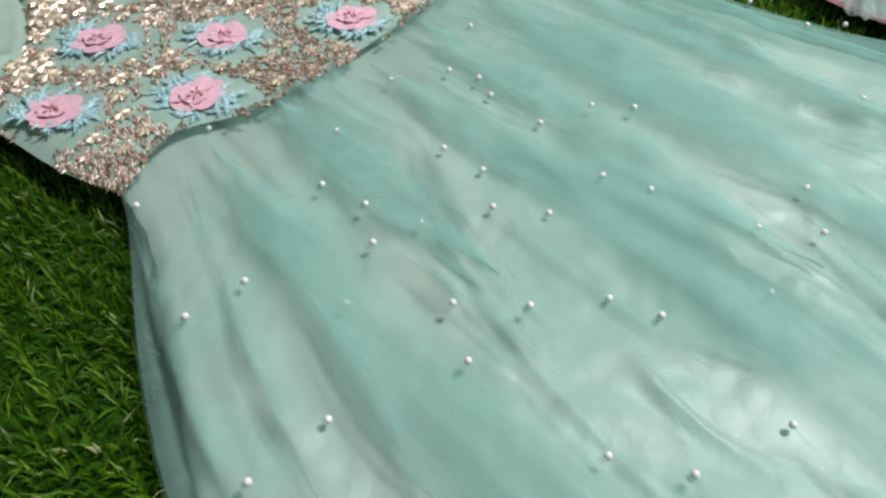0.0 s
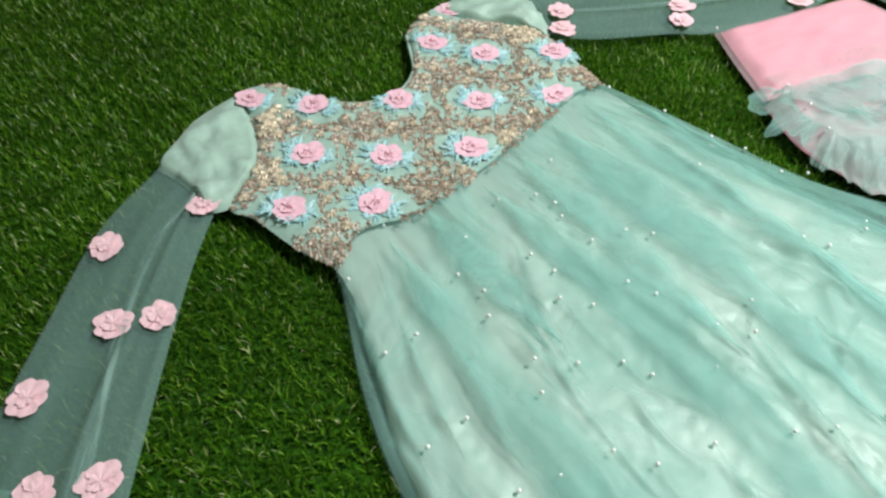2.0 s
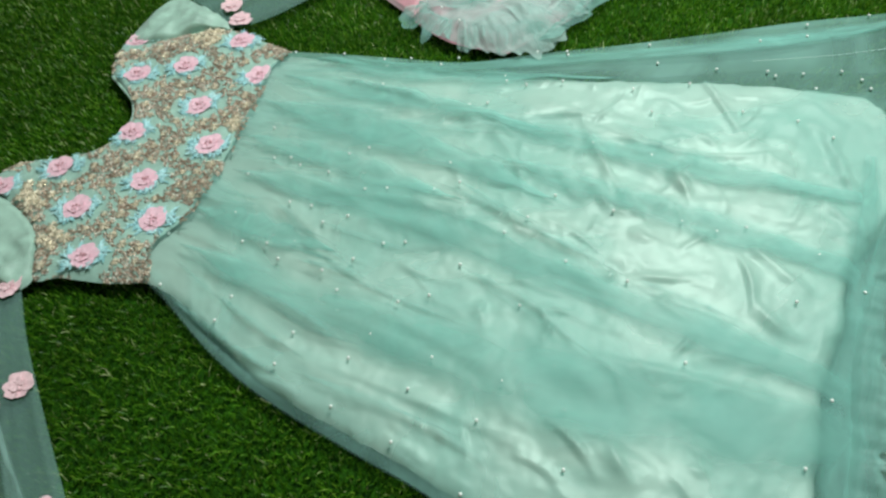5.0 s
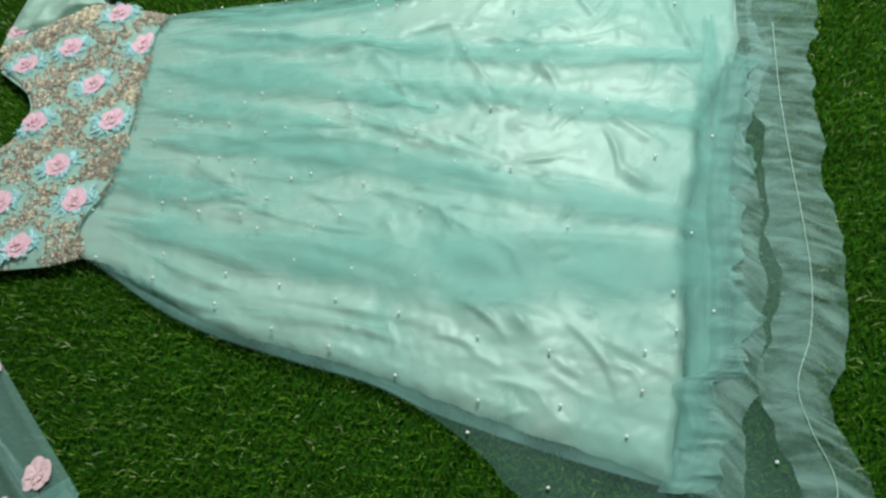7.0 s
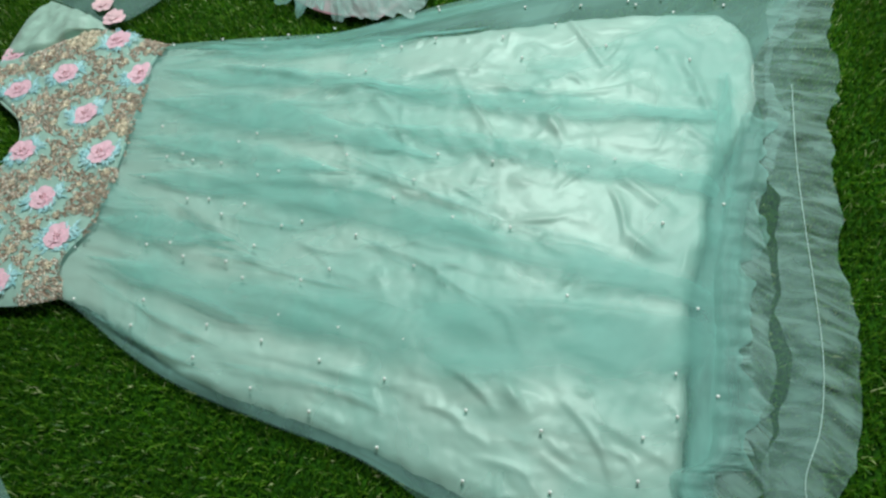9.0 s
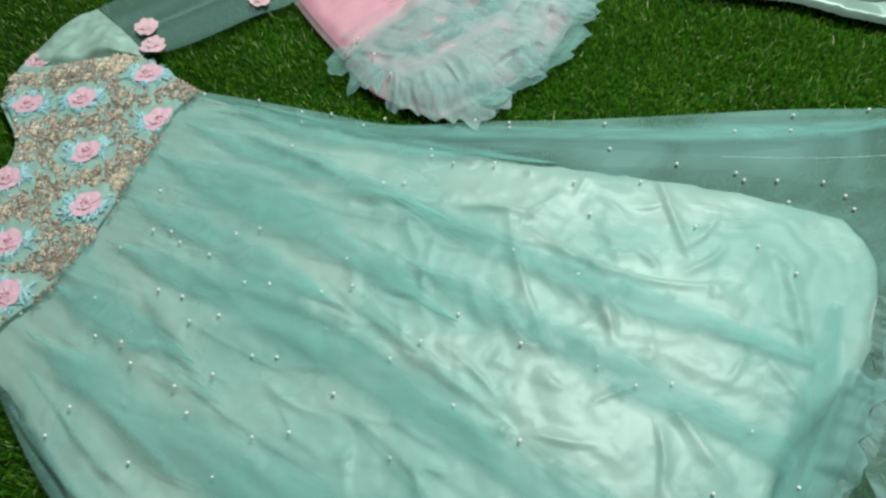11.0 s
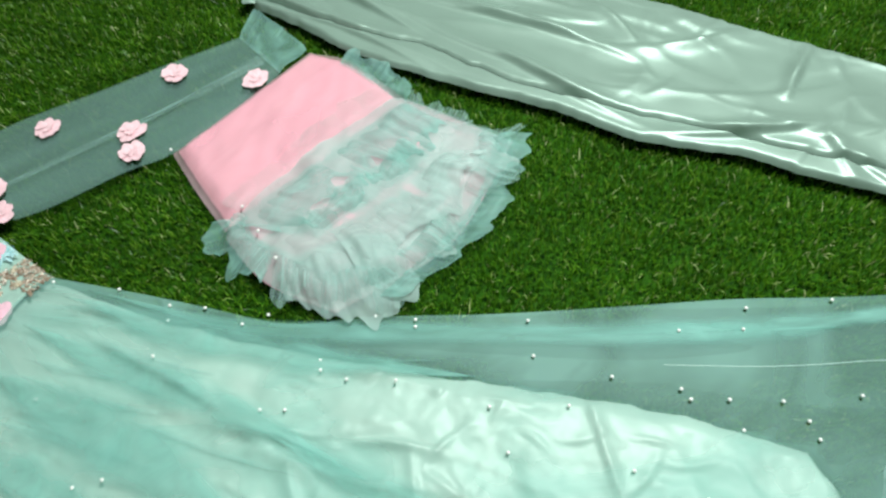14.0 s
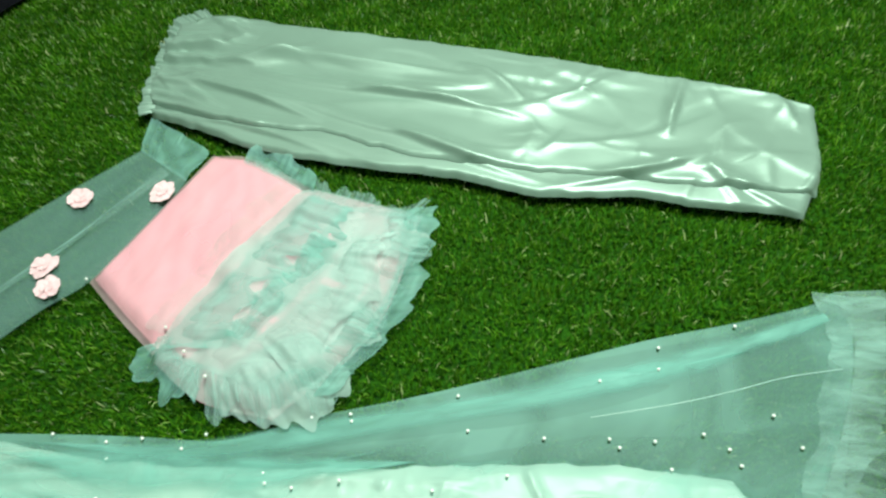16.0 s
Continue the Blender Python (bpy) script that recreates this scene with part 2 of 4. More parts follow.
def box_of(x0, x1, y0, y1):
    return lambda r: (r.uniform(x0, x1), r.uniform(y0, y1))


def ragged(xy, amount, seed):
    """Moves a sheet's points a little, more so at its edges, so that no outline runs too clean."""
    out = xy.copy()
    out[..., 0] += amount * field(lambda x, y: n3(x * 22, y * 22, seed) + 0.5 * n3(x * 60, y * 60, seed), xy[..., 0], xy[..., 1])
    out[..., 1] += amount * field(lambda x, y: n3(x * 22, y * 22, seed + 50) + 0.5 * n3(x * 60, y * 60, seed + 50), xy[..., 0], xy[..., 1])
    return out


def part(name, mesh, mat, parent=None, label="", kind=""):
    """Links a mesh or bmesh as one mesh object, under a thing or a part."""
    if isinstance(mesh, bmesh.types.BMesh):
        me = bpy.data.meshes.new(name)
        mesh.to_mesh(me)
        mesh.free()
        mesh = me
    for one in (mat if isinstance(mat, (list, tuple)) else [mat]):
        if mesh.users == 0 and one.name not in mesh.materials:
            mesh.materials.append(one)
    ob = new(name, mesh)
    if parent is not None:
        ob.parent = parent
    return tagged(ob, label, kind=kind)


def thing(name, label, category, group="", at=(0, 0, 0)):
    ob = new(name)
    ob.location = at
    ob.empty_display_size = 0.05
    return tagged(ob, label, category, group)


def sheet(xy, z):
    return np.concatenate([xy, z[..., None]], -1)


def tree_of(*meshes):
    """A search tree over sheets, for laying one cloth on another."""
    from mathutils.bvhtree import BVHTree
    verts, faces = [], []
    for me in meshes:
        k = len(verts)
        verts += [v.co.copy() for v in me.vertices]
        faces += [[k + i for i in f.vertices] for f in me.polygons]
    return BVHTree.FromPolygons(verts, faces)


def top_of(tree, x, y, none=0.0):
    hit = tree.ray_cast(Vector((x, y, 1.0)), Vector((0, 0, -1)))
    return hit[0].z if hit[0] is not None else none


def drape(xy, tree, lift):
    """Heights of a sheet laid over what lies below, eased so that it bridges small steps."""
    z = field(lambda x, y: top_of(tree, x, y), xy[..., 0], xy[..., 1])
    for _ in range(3):
        s = z.copy()
        s[1:-1, 1:-1] = (z[1:-1, 1:-1] * 2 + z[:-2, 1:-1] + z[2:, 1:-1] + z[1:-1, :-2] + z[1:-1, 2:]) / 6
        z = np.maximum(z, s)
    return z + lift


def frill(inner, outer, pleats, lift, seed, rows=7, curl=0.004, ragged=0.2):
    """A gathered strip between two plan curves: tight at the inner one, waving unevenly at the outer."""
    n = pleats * 8 + 1
    a, b = spline(inner, n), spline(outer, n)
    t = np.linspace(0, 1, n)
    wave = field(lambda q: 0.9 * n3(q * pleats, seed * 1.7) + 0.6 * n3(q * pleats * 2.3, seed * 2.9), t)
    slide = field(lambda q: n3(q * pleats * 0.8, seed * 5.3, 3), t)
    reach = 1 + ragged * field(lambda q: n3(q * pleats * 0.33, seed * 3.1) + 0.45 * n3(q * pleats * 0.9, seed * 4.1), t)
    along = np.gradient(b, axis=0)
    along /= np.linalg.norm(along, axis=1)[:, None] + 1e-9
    out = np.zeros((rows, n, 3))
    for k, v in enumerate(np.linspace(0, 1, rows)):
        out[k, :, :2] = a + (b - a) * (v * (1 + (reach[:, None] - 1) * v)) + along * (curl * v * slide)[:, None]
        out[k, :, 2] = 0.003 + lift * (0.25 + 0.75 * v) * np.clip(0.45 + 0.8 * wave, 0, 1.3) * (1 - 0.35 * v * v)
    out[..., 2] = np.maximum(out[..., 2], 0.001)
    return out.transpose(1, 0, 2)[:, ::-1].transpose(1, 0, 2)[::-1]


def crumple(inner, outer, pleats, lift, seed, rag=0.5, ground=None, n=90, rows=16):
    """A loose, crumpled strip of net between two plan curves."""
    a, b = spline(inner, n), spline(outer, n)
    t = np.linspace(0, 1, n)
    reach = 1 + rag * field(lambda q: n3(q * pleats * 0.3, seed * 3.1) + 0.5 * n3(q * pleats * 0.8, seed * 4.7), t)
    w = np.linspace(0, 1, rows)[:, None, None]
    xy = a[None] + (b - a)[None] * w * (1 + (reach[None, :, None] - 1) * w)
    shift = field(lambda x, y: n3(x * 32, y * 32, seed), xy[..., 0], xy[..., 1])
    xy = xy + 0.006 * np.stack([shift, np.roll(shift, 7, 1)], -1) * w
    z = field(ground or (lambda x, y: 0.003), xy[..., 0], xy[..., 1])
    puff = field(lambda x, y: 0.5 + 0.9 * n3(x * 19, y * 19, seed + 9) + 0.22 * n3(x * 46, y * 46, seed + 5), xy[..., 0], xy[..., 1])
    pleat = field(lambda q: 0.35 * n3(q * pleats * 1.2, seed * 7.7), t)[None]
    return sheet(xy, z + 0.002 + lift * np.clip(puff + pleat, 0, 1.6) * smooth(0, 0.25, w[..., 0]))


# ---- the room that closes the place ----
def box_mesh(name, lo, hi):
    bm = bmesh.new()
    bmesh.ops.create_cube(bm, size=1)
    for v in bm.verts:
        v.co = Vector([(l + h) / 2 + c * (h - l) for l, h, c in zip(lo, hi, v.co)])
    me = bpy.data.meshes.new(name)
    bm.to_mesh(me)
    bm.free()
    return me


X0, X1, Y0, Y1, HIGH, SOIL = -2.6, 3.4, -2.4, 3.6, 2.7, -0.027
tagged(part("ground", box_mesh("ground", (X0, Y0, SOIL - 0.02), (X1, Y1, SOIL)), M_SOIL), "green artificial turf backing over the whole floor", "ground", kind="structure")
tagged(part("wall_north", box_mesh("wall_north", (X0, Y1, SOIL), (X1, Y1 + 0.12, HIGH)), M_WALL), "plain white painted wall closing the room", "wall", kind="structure")
tagged(part("wall_south", box_mesh("wall_south", (X0, Y0 - 0.12, SOIL), (X1, Y0, HIGH)), M_WALL), "plain white painted wall closing the room", "wall", kind="structure")
tagged(part("wall_east", box_mesh("wall_east", (X1, Y0, SOIL), (X1 + 0.12, Y1, HIGH)), M_WALL), "plain white painted wall closing the room", "wall", kind="structure")
tagged(part("wall_west", box_mesh("wall_west", (X0 - 0.12, Y0, SOIL), (X0, Y1, HIGH)), M_WALL), "plain white painted wall closing the room", "wall", kind="structure")
tagged(part("ceiling", box_mesh("ceiling", (X0, Y0, HIGH), (X1, Y1, HIGH + 0.1)), M_WALL), "plain white painted ceiling", "ceiling", kind="structure")


# ---- artificial grass ----
def grass(count, x0, x1, y0, y1, seed, coarse=1.0, hole=None):
    """Curved blades standing in stitched tufts; hole leaves a rectangle of the plan out."""
    r = np.random.default_rng(seed)
    x, y = r.uniform(x0, x1, count), r.uniform(y0, y1, count)
    if hole:
        keep = (x < hole[0]) | (x > hole[1]) | (y < hole[2]) | (y > hole[3])
        x, y = x[keep], y[keep]
        count = len(x)
    # blades gather round stitch points, which stand in uneven rows
    cx, cy = np.round(x / 0.0085) * 0.0085, np.round(y / 0.0105) * 0.0105
    jx, jy = 0.0028 * np.sin(cx * 5171 + cy * 3313), 0.0032 * np.sin(cx * 2917 - cy * 7103)
    x, y = x + 0.55 * (cx + jx - x), y + 0.50 * (cy + jy - y)
    x, y = x + r.normal(0, 0.0013, count), y + r.normal(0, 0.0013, count)
    high = r.uniform(0.0065, 0.0130, count)
    wide = r.uniform(0.0010, 0.0020, count) * coarse
    # the blades of a tuft splay out from its stitch
    head = np.arctan2(y - cy - jy, x - cx - jx) + r.normal(0, 0.9, count)
    lean = np.abs(r.normal(0.0, 0.0052, count)) + 0.0012
    face = head + np.pi / 2 + r.normal(0, 0.5, count)
    dx, dy, fx, fy = np.cos(head) * lean, np.sin(head) * lean, np.cos(face) * wide / 2, np.sin(face) * wide / 2
    v = np.empty((count, 5, 3))
    v[:, 0] = np.stack([x - fx, y - fy, np.full(count, SOIL)], 1)
    v[:, 1] = np.stack([x + fx, y + fy, np.full(count, SOIL)], 1)
    v[:, 2] = np.stack([x + fx * 0.9 + dx * 0.35, y + fy * 0.9 + dy * 0.35, SOIL + high * 0.66], 1)
    v[:, 3] = np.stack([x - fx * 0.9 + dx * 0.35, y - fy * 0.9 + dy * 0.35, SOIL + high * 0.66], 1)
    v[:, 4] = np.stack([x + dx, y + dy, SOIL + high], 1)
    k = (np.arange(count) * 5)[:, None]
    loops = np.concatenate([k + [0, 1, 2, 3], k + [3, 2, 4]], 1).astype(np.int32)
    me = bpy.data.meshes.new("turf_blades")
    me.vertices.add(count * 5)
    me.vertices.foreach_set("co", v.astype(np.float32).ravel())
    me.loops.add(count * 7)
    me.loops.foreach_set("vertex_index", loops.ravel())
    me.polygons.add(count * 2)
    start = (np.arange(count) * 7)[:, None] + [0, 4]
    me.polygons.foreach_set("loop_start", start.astype(np.int32).ravel())
    me.update(calc_edges=True)
    return me


tagged(part("turf_blades", grass(520000, -1.0, 1.45, -0.75, 1.45, 7), M_GRASS), "short dense green plastic grass blades", "artificial grass", kind="stuff")
tagged(part("turf_blades", grass(210000, X0, X1, Y0, Y1, 8, 2.6, (-1.0, 1.45, -0.75, 1.45)), M_GRASS), "short green plastic grass blades out to the walls", "artificial grass", kind="stuff")

# ---- the gown ----
gown = thing("gown", "mint net gown with embroidered bodice laid flat on turf", "dress", at=(0.04, 0.14, -0.011))
gown_at = Matrix.Translation((-0.04, -0.14, 0))


def gown_part(name, mesh, mat, parent=None, label="", kind=""):
    ob = part(name, mesh, mat, parent or gown, label, kind)
    if parent is None:
        ob.matrix_parent_inverse = gown_at
    return ob


# satin lining of the skirt
WAIST = [(0.036, -0.088), (0.022, -0.032), (0.042, 0.02), (0.045, 0.10), (0.044, 0.164), (0.037, 0.236), (0.030, 0.314), (0.044, 0.366)]
nu, nv = 230, 280
xy = patch([(0.030, -0.085), (0.012, -0.032), (0.032, 0.02), (0.035, 0.10), (0.034, 0.164), (0.027, 0.236), (0.020, 0.314), (0.036, 0.361)],
           [(0.806, -0.335), (0.832, -0.17), (0.842, -0.02), (0.862, 0.048), (0.868, 0.13), (0.920, 0.225), (0.937, 0.330), (0.926, 0.395), (0.892, 0.434)],
           [(0.030, -0.085), (0.101, -0.105), (0.199, -0.155), (0.286, -0.188), (0.467, -0.231), (0.610, -0.278), (0.703, -0.304), (0.806, -0.335)],
           [(0.036, 0.361), (0.128, 0.358), (0.271, 0.362), (0.498, 0.390), (0.679, 0.421), (0.818, 0.433), (0.892, 0.434)], nu, nv)
u, v = np.meshgrid(np.linspace(0, 1, nu), np.linspace(0, 1, nv))
xy = ragged(xy, 0.004, 12)


def crease(q, sharp):
    """1 on a crease line, falling off fast to both sides."""
    return max(0.0, 1 - abs(q) * sharp)


def lining_fold(u, v, x, y):
    drift = n3(v * 2.1, u * 2.0, 4.0)
    flat = 0.0032 * abs(n3(u * 8 + 0.8 * drift, v * 4.5, 21.0)) + 0.0022 * abs(n3(x * 22 + y * 8, y * 28 - x * 8, 22.0)) + 0.0012 * abs(n3(x * 55 - y * 20, y * 60 + x * 12, 23.0))
    return 0.0060 + flat + 0.0030 * n3(u * 7 + 0.5 * drift, v * 1.5, 1.0) + 0.0015 * n3(x * 16, y * 16, 2.0) + 0.0011 * n3(x * 38, y * 38, 9.0) + 0.0005 * n3(x * 95, y * 95, 19.0)


def skirt_run(x, y):
    """The way the skirt fans out from the waist."""
    return math.atan2((y - 0.12) * 0.75, x + 0.45)


SKIRT_FOLDS = [
    (0.461, 0.301, 0.561, 0.320), (0.519, 0.310, 0.639, 0.130), (0.549, 0.280, 0.798, 0.289), (0.672, 0.425, 0.741, 0.309), (0.839, 0.333, 0.867, 0.274),
    (0.651, 0.227, 0.685, 0.188), (0.765, 0.056, 0.819, 0.017), (0.828, 0.233, 0.912, 0.162), (0.753, 0.146, 0.835, 0.076),
    (0.566, -0.135, 0.630, -0.184), (0.702, -0.160, 0.763, -0.258), (0.635, -0.148, 0.666, -0.186), (0.747, 0.122, 0.766, 0.039), (0.847, 0.307, 0.879, 0.219),
    (0.652, 0.237, 0.681, 0.199)]
soft_folds = (fold_lines(xy, SKIRT_FOLDS, (0.0018, 0.0034), (0.0045, 0.0075), 200) + creases(xy, 26, 5, box_of(0.15, 0.85, -0.28, 0.40), skirt_run, 0.12, (0.10, 0.35), (0.004, 0.009), (0.002, 0.005))
              + creases(xy, 120, 6, box_of(0.36, 0.88, -0.28, 0.40), skirt_run, 0.75, (0.02, 0.09), (0.0014, 0.0026), (0.0016, 0.0042))
              + creases(xy, 22, 7, box_of(0.30, 0.86, 0.10, 0.42), lambda x, y: -0.6, 0.5, (0.05, 0.14), (0.003, 0.006), (0.0015, 0.003)))
z = (field(lining_fold, u, v, xy[..., 0], xy[..., 1]) + soft_folds) * rim(nu, nv, 0.03, 0.14, 0.012) + 0.003
lining_mesh = grid_mesh("skirt_lining", sheet(xy, z))
gown_part("skirt_lining", lining_mesh, M_SATIN, label="pale mint crumpled satin skirt lining")
lining_tree = tree_of(lining_mesh)

# back layer of net, wider than the lining
NET_UP = [(0.044, 0.366), (0.158, 0.381), (0.241, 0.390), (0.341, 0.401), (0.431, 0.440), (0.555, 0.484), (0.680, 0.534), (0.807, 0.586), (0.904, 0.620), (0.989, 0.653), (1.023, 0.677)]
BACK_HEM = [(0.905, -0.470), (0.950, -0.390), (0.968, -0.327), (0.952, -0.272), (0.945, -0.224), (0.966, -0.165), (0.977, -0.095), (0.978, -0.019), (0.976, 0.082), (0.976, 0.176), (0.982, 0.301), (1.004, 0.442), (1.028, 0.56), (1.045, 0.672)]
nu2, nv2 = 110, 120
back_xy = patch(WAIST, BACK_HEM,
                [(0.036, -0.088), (0.068, -0.103), (0.161, -0.155), (0.249, -0.191), (0.367, -0.222), (0.469, -0.246), (0.546, -0.279), (0.613, -0.324), (0.645, -0.356), (0.76, -0.415), (0.905, -0.470)],
                NET_UP[:-1] + [(1.045, 0.672)], nu2, nv2)
u2, v2 = np.meshgrid(np.linspace(0, 1, nu2), np.linspace(0, 1, nv2))
zb = 0.002 + 0.0035 * rim(nu2, nv2, 0.02, 0, 0.02) * (0.6 + field(lambda a, b: n3(a * 16, b * 1.6, 3), u2, v2))
under = drape(back_xy, lining_tree, 0.0)
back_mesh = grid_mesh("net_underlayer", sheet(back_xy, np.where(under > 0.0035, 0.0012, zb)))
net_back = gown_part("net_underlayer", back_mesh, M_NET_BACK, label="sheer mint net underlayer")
hem_outer = [(0.935, -0.500), (0.985, -0.400), (1.004, -0.330), (0.985, -0.270), (0.976, -0.232), (1.000, -0.170), (1.012, -0.115), (1.014, -0.030), (1.016, 0.090), (1.022, 0.190), (1.034, 0.300), (1.050, 0.430), (1.075, 0.555), (1.092, 0.672)]
part("hem_ruffle", grid_mesh("hem_ruffle", frill(BACK_HEM, hem_outer, 62, 0.011, 3, curl=0.008, ragged=0.32)), M_RUFFLE, net_back, "gathered sheer net hem ruffle")
inner_band = [(x - 0.036, y) for x, y in BACK_HEM]
part("hem_band", grid_mesh("hem_band", frill(BACK_HEM, inner_band, 44, 0.008, 9, curl=0.008, ragged=0.55)), M_RUFFLE, net_back, "gathered sheer net band above the hem")


def cord(name, points, radius, n=90, zs=None, sides=5):
    c = spline(points, n)
    tang = np.gradient(c, axis=0)
    tang /= np.linalg.norm(tang, axis=1)[:, None] + 1e-9
    ang = np.linspace(0, 2 * np.pi, sides + 1)
    zc = np.full(n, 0.012) if zs is None else zs(c)
    xyz = np.zeros((n, sides + 1, 3))
    for k, a in enumerate(ang):
        xyz[:, k, 0] = c[:, 0] - tang[:, 1] * np.cos(a) * radius
        xyz[:, k, 1] = c[:, 1] + tang[:, 0] * np.cos(a) * radius
        xyz[:, k, 2] = zc + np.sin(a) * radius
    return grid_mesh(name, xyz)


part("hem_piping", cord("hem_piping", BACK_HEM[1:11], 0.0005, 90, lambda c: np.full(len(c), 0.006)), M_PIPING, net_back, "pale stitched hem cord")

# front layer of net over the lining
FRONT_HEM = [(0.823, -0.345), (0.850, -0.277), (0.842, -0.232), (0.878, -0.208), (0.886, -0.154), (0.893, -0.082), (0.895, -0.003), (0.908, 0.083), (0.925, 0.157), (0.941, 0.238), (0.932, 0.326), (0.985, 0.442), (1.022, 0.543), (1.036, 0.614), (1.023, 0.677)]
nu3, nv3 = 260, 300
net_xy = patch(WAIST, FRONT_HEM,
               [(0.036, -0.088), (0.068, -0.101), (0.161, -0.153), (0.249, -0.189), (0.367, -0.220), (0.469, -0.244), (0.546, -0.274), (0.62, -0.296), (0.72, -0.322), (0.823, -0.345)],
               NET_UP, nu3, nv3)
u3, v3 = np.meshgrid(np.linspace(0, 1, nu3), np.linspace(0, 1, nv3))


def net_fold(u, v):
    drift = n3(v * 1.9, u * 3, 8)
    gather = max(0.0, 1 - v * 3.5) * max(0.0, n3(u * 34 + drift, v * 1.5, 17.0) + 0.2)
    return 0.0050 * max(0.0, n3(u * 9 + 0.6 * drift, v * 1.3, 11.0)) + 0.0045 * gather


NET_FOLDS = [
    (0.128, 0.313, 0.349, 0.280), (0.346, 0.150, 0.624, 0.056), (0.624, 0.056, 0.758, 0.026), (0.148, 0.069, 0.310, -0.017), (0.222, -0.019, 0.329, -0.026),
    (0.069, -0.099, 0.283, -0.175), (0.139, -0.086, 0.292, -0.142), (0.424, 0.028, 0.605, -0.057), (0.199, -0.071, 0.328, -0.110), (0.278, -0.159, 0.487, -0.182), (0.375, 0.158, 0.531, 0.095)]
net_creases = (fold_lines(net_xy, NET_FOLDS, (0.0022, 0.0040), (0.0060, 0.0095), 300) + creases(net_xy, 30, 15, box_of(0.07, 0.70, -0.22, 0.38), skirt_run, 0.12, (0.08, 0.34), (0.0022, 0.0050), (0.0020, 0.0055))
               + creases(net_xy, 56, 16, box_of(0.12, 0.88, -0.28, 0.42), skirt_run, 0.45, (0.03, 0.10), (0.0014, 0.0030), (0.0018, 0.0045)))
net_rim = rim(nu3, nv3, 0.015, 0, 0.01)
waist_lift = 0.0085 * (1 - smooth(0.0, 0.12, v3)) * np.sqrt(smooth(0, 0.05, np.minimum(u3, 1 - u3)))
zn = np.maximum(drape(net_xy, lining_tree, 0.003), 0.003 + waist_lift) + 0.004 * (1 - smooth(0.0, 0.22, v3)) + net_rim * (field(net_fold, u3, v3) + net_creases)
net_mesh = grid_mesh("net_overlay", sheet(net_xy, zn))
net_front = gown_part("net_overlay", net_mesh, M_NET, label="gathered sheer mint net overskirt")
net_tree = tree_of(net_mesh)


def lay(points, widths, n_along, n_across, lift, tree, wave=0.0):
    """A long strip of cloth along a plan curve, laid on what lies below."""
    c = spline(points, n_along)
    tang = np.gradient(c, axis=0)
    tang /= np.linalg.norm(tang, axis=1)[:, None] + 1e-9
    side = np.stack([-tang[:, 1], tang[:, 0]], 1)
    w = np.interp(np.linspace(0, 1, n_along), np.linspace(0, 1, len(widths)), widths)
    w = w * (1 + 0.4 * field(lambda q: n3(q * 7, points[0][0] * 31 + points[0][1] * 17), np.linspace(0, 1, n_along)))
    s = np.linspace(-0.5, 0.5, n_across)
    xy = c[:, None, :] + side[:, None, :] * (w[:, None] * s[None])[..., None]
    zz = drape(xy, tree, lift)
    if wave:
        zz = zz + wave * np.cos(s * np.pi)[None] ** 2
    return sheet(xy, zz)


for line, widths in (
        ([(0.06, -0.030), (0.26, -0.068), (0.46, -0.092), (0.62, -0.098), (0.76, -0.095), (0.88, -0.075)], [0.0, 0.06, 0.08, 0.09, 0.13, 0.17, 0.17, 0.08]),
        ([(0.07, 0.105), (0.30, 0.092), (0.50, 0.052), (0.70, 0.008), (0.87, -0.030)], [0.0, 0.07, 0.08, 0.07, 0.06, 0.07, 0.05]),
        ([(0.055, 0.24), (0.20, 0.225), (0.36, 0.195), (0.52, 0.150)], [0.0, 0.08, 0.09, 0.06, 0.0]),
        ([(0.06, 0.30), (0.20, 0.290), (0.36, 0.285), (0.50, 0.265)], [0.0, 0.05, 0.06, 0.03, 0.0]),
        ([(0.08, 0.345), (0.25, 0.352), (0.42, 0.375), (0.56, 0.405)], [0.0, 0.05, 0.06, 0.04, 0.0]),
        ([(0.10, 0.362), (0.30, 0.382), (0.50, 0.440), (0.70, 0.505), (0.92, 0.585)], [0.0, 0.03, 0.04, 0.04, 0.0]),
        ([(0.055, 0.17), (0.20, 0.155), (0.40, 0.120)], [0.0, 0.07, 0.06, 0.0]),
        ([(0.05, 0.03), (0.16, 0.020), (0.27, 0.005)], [0.0, 0.07, 0.05, 0.0]),
        ([(0.38, 0.275), (0.62, 0.250), (0.88, 0.235)], [0.0, 0.05, 0.06, 0.05, 0.03]),
        ([(0.42, 0.205), (0.65, 0.165), (0.88, 0.125)], [0.0, 0.05, 0.05, 0.06, 0.05]),
        ([(0.895, 0.31), (0.885, 0.16), (0.875, 0.03), (0.860, -0.09), (0.848, -0.19), (0.825, -0.30)], [0.02, 0.04, 0.05, 0.07, 0.08, 0.07, 0.05, 0.03]),
        ([(0.62, 0.475), (0.80, 0.540), (0.90, 0.585), (1.01, 0.640)], [0.0, 0.03, 0.035, 0.03, 0.02])):
    part("net_fold", grid_mesh("net_fold", lay(line, widths, 80, 14, 0.002, net_tree, 0.002)), M_FOLD, net_front, "doubled gathered fold of mint net")

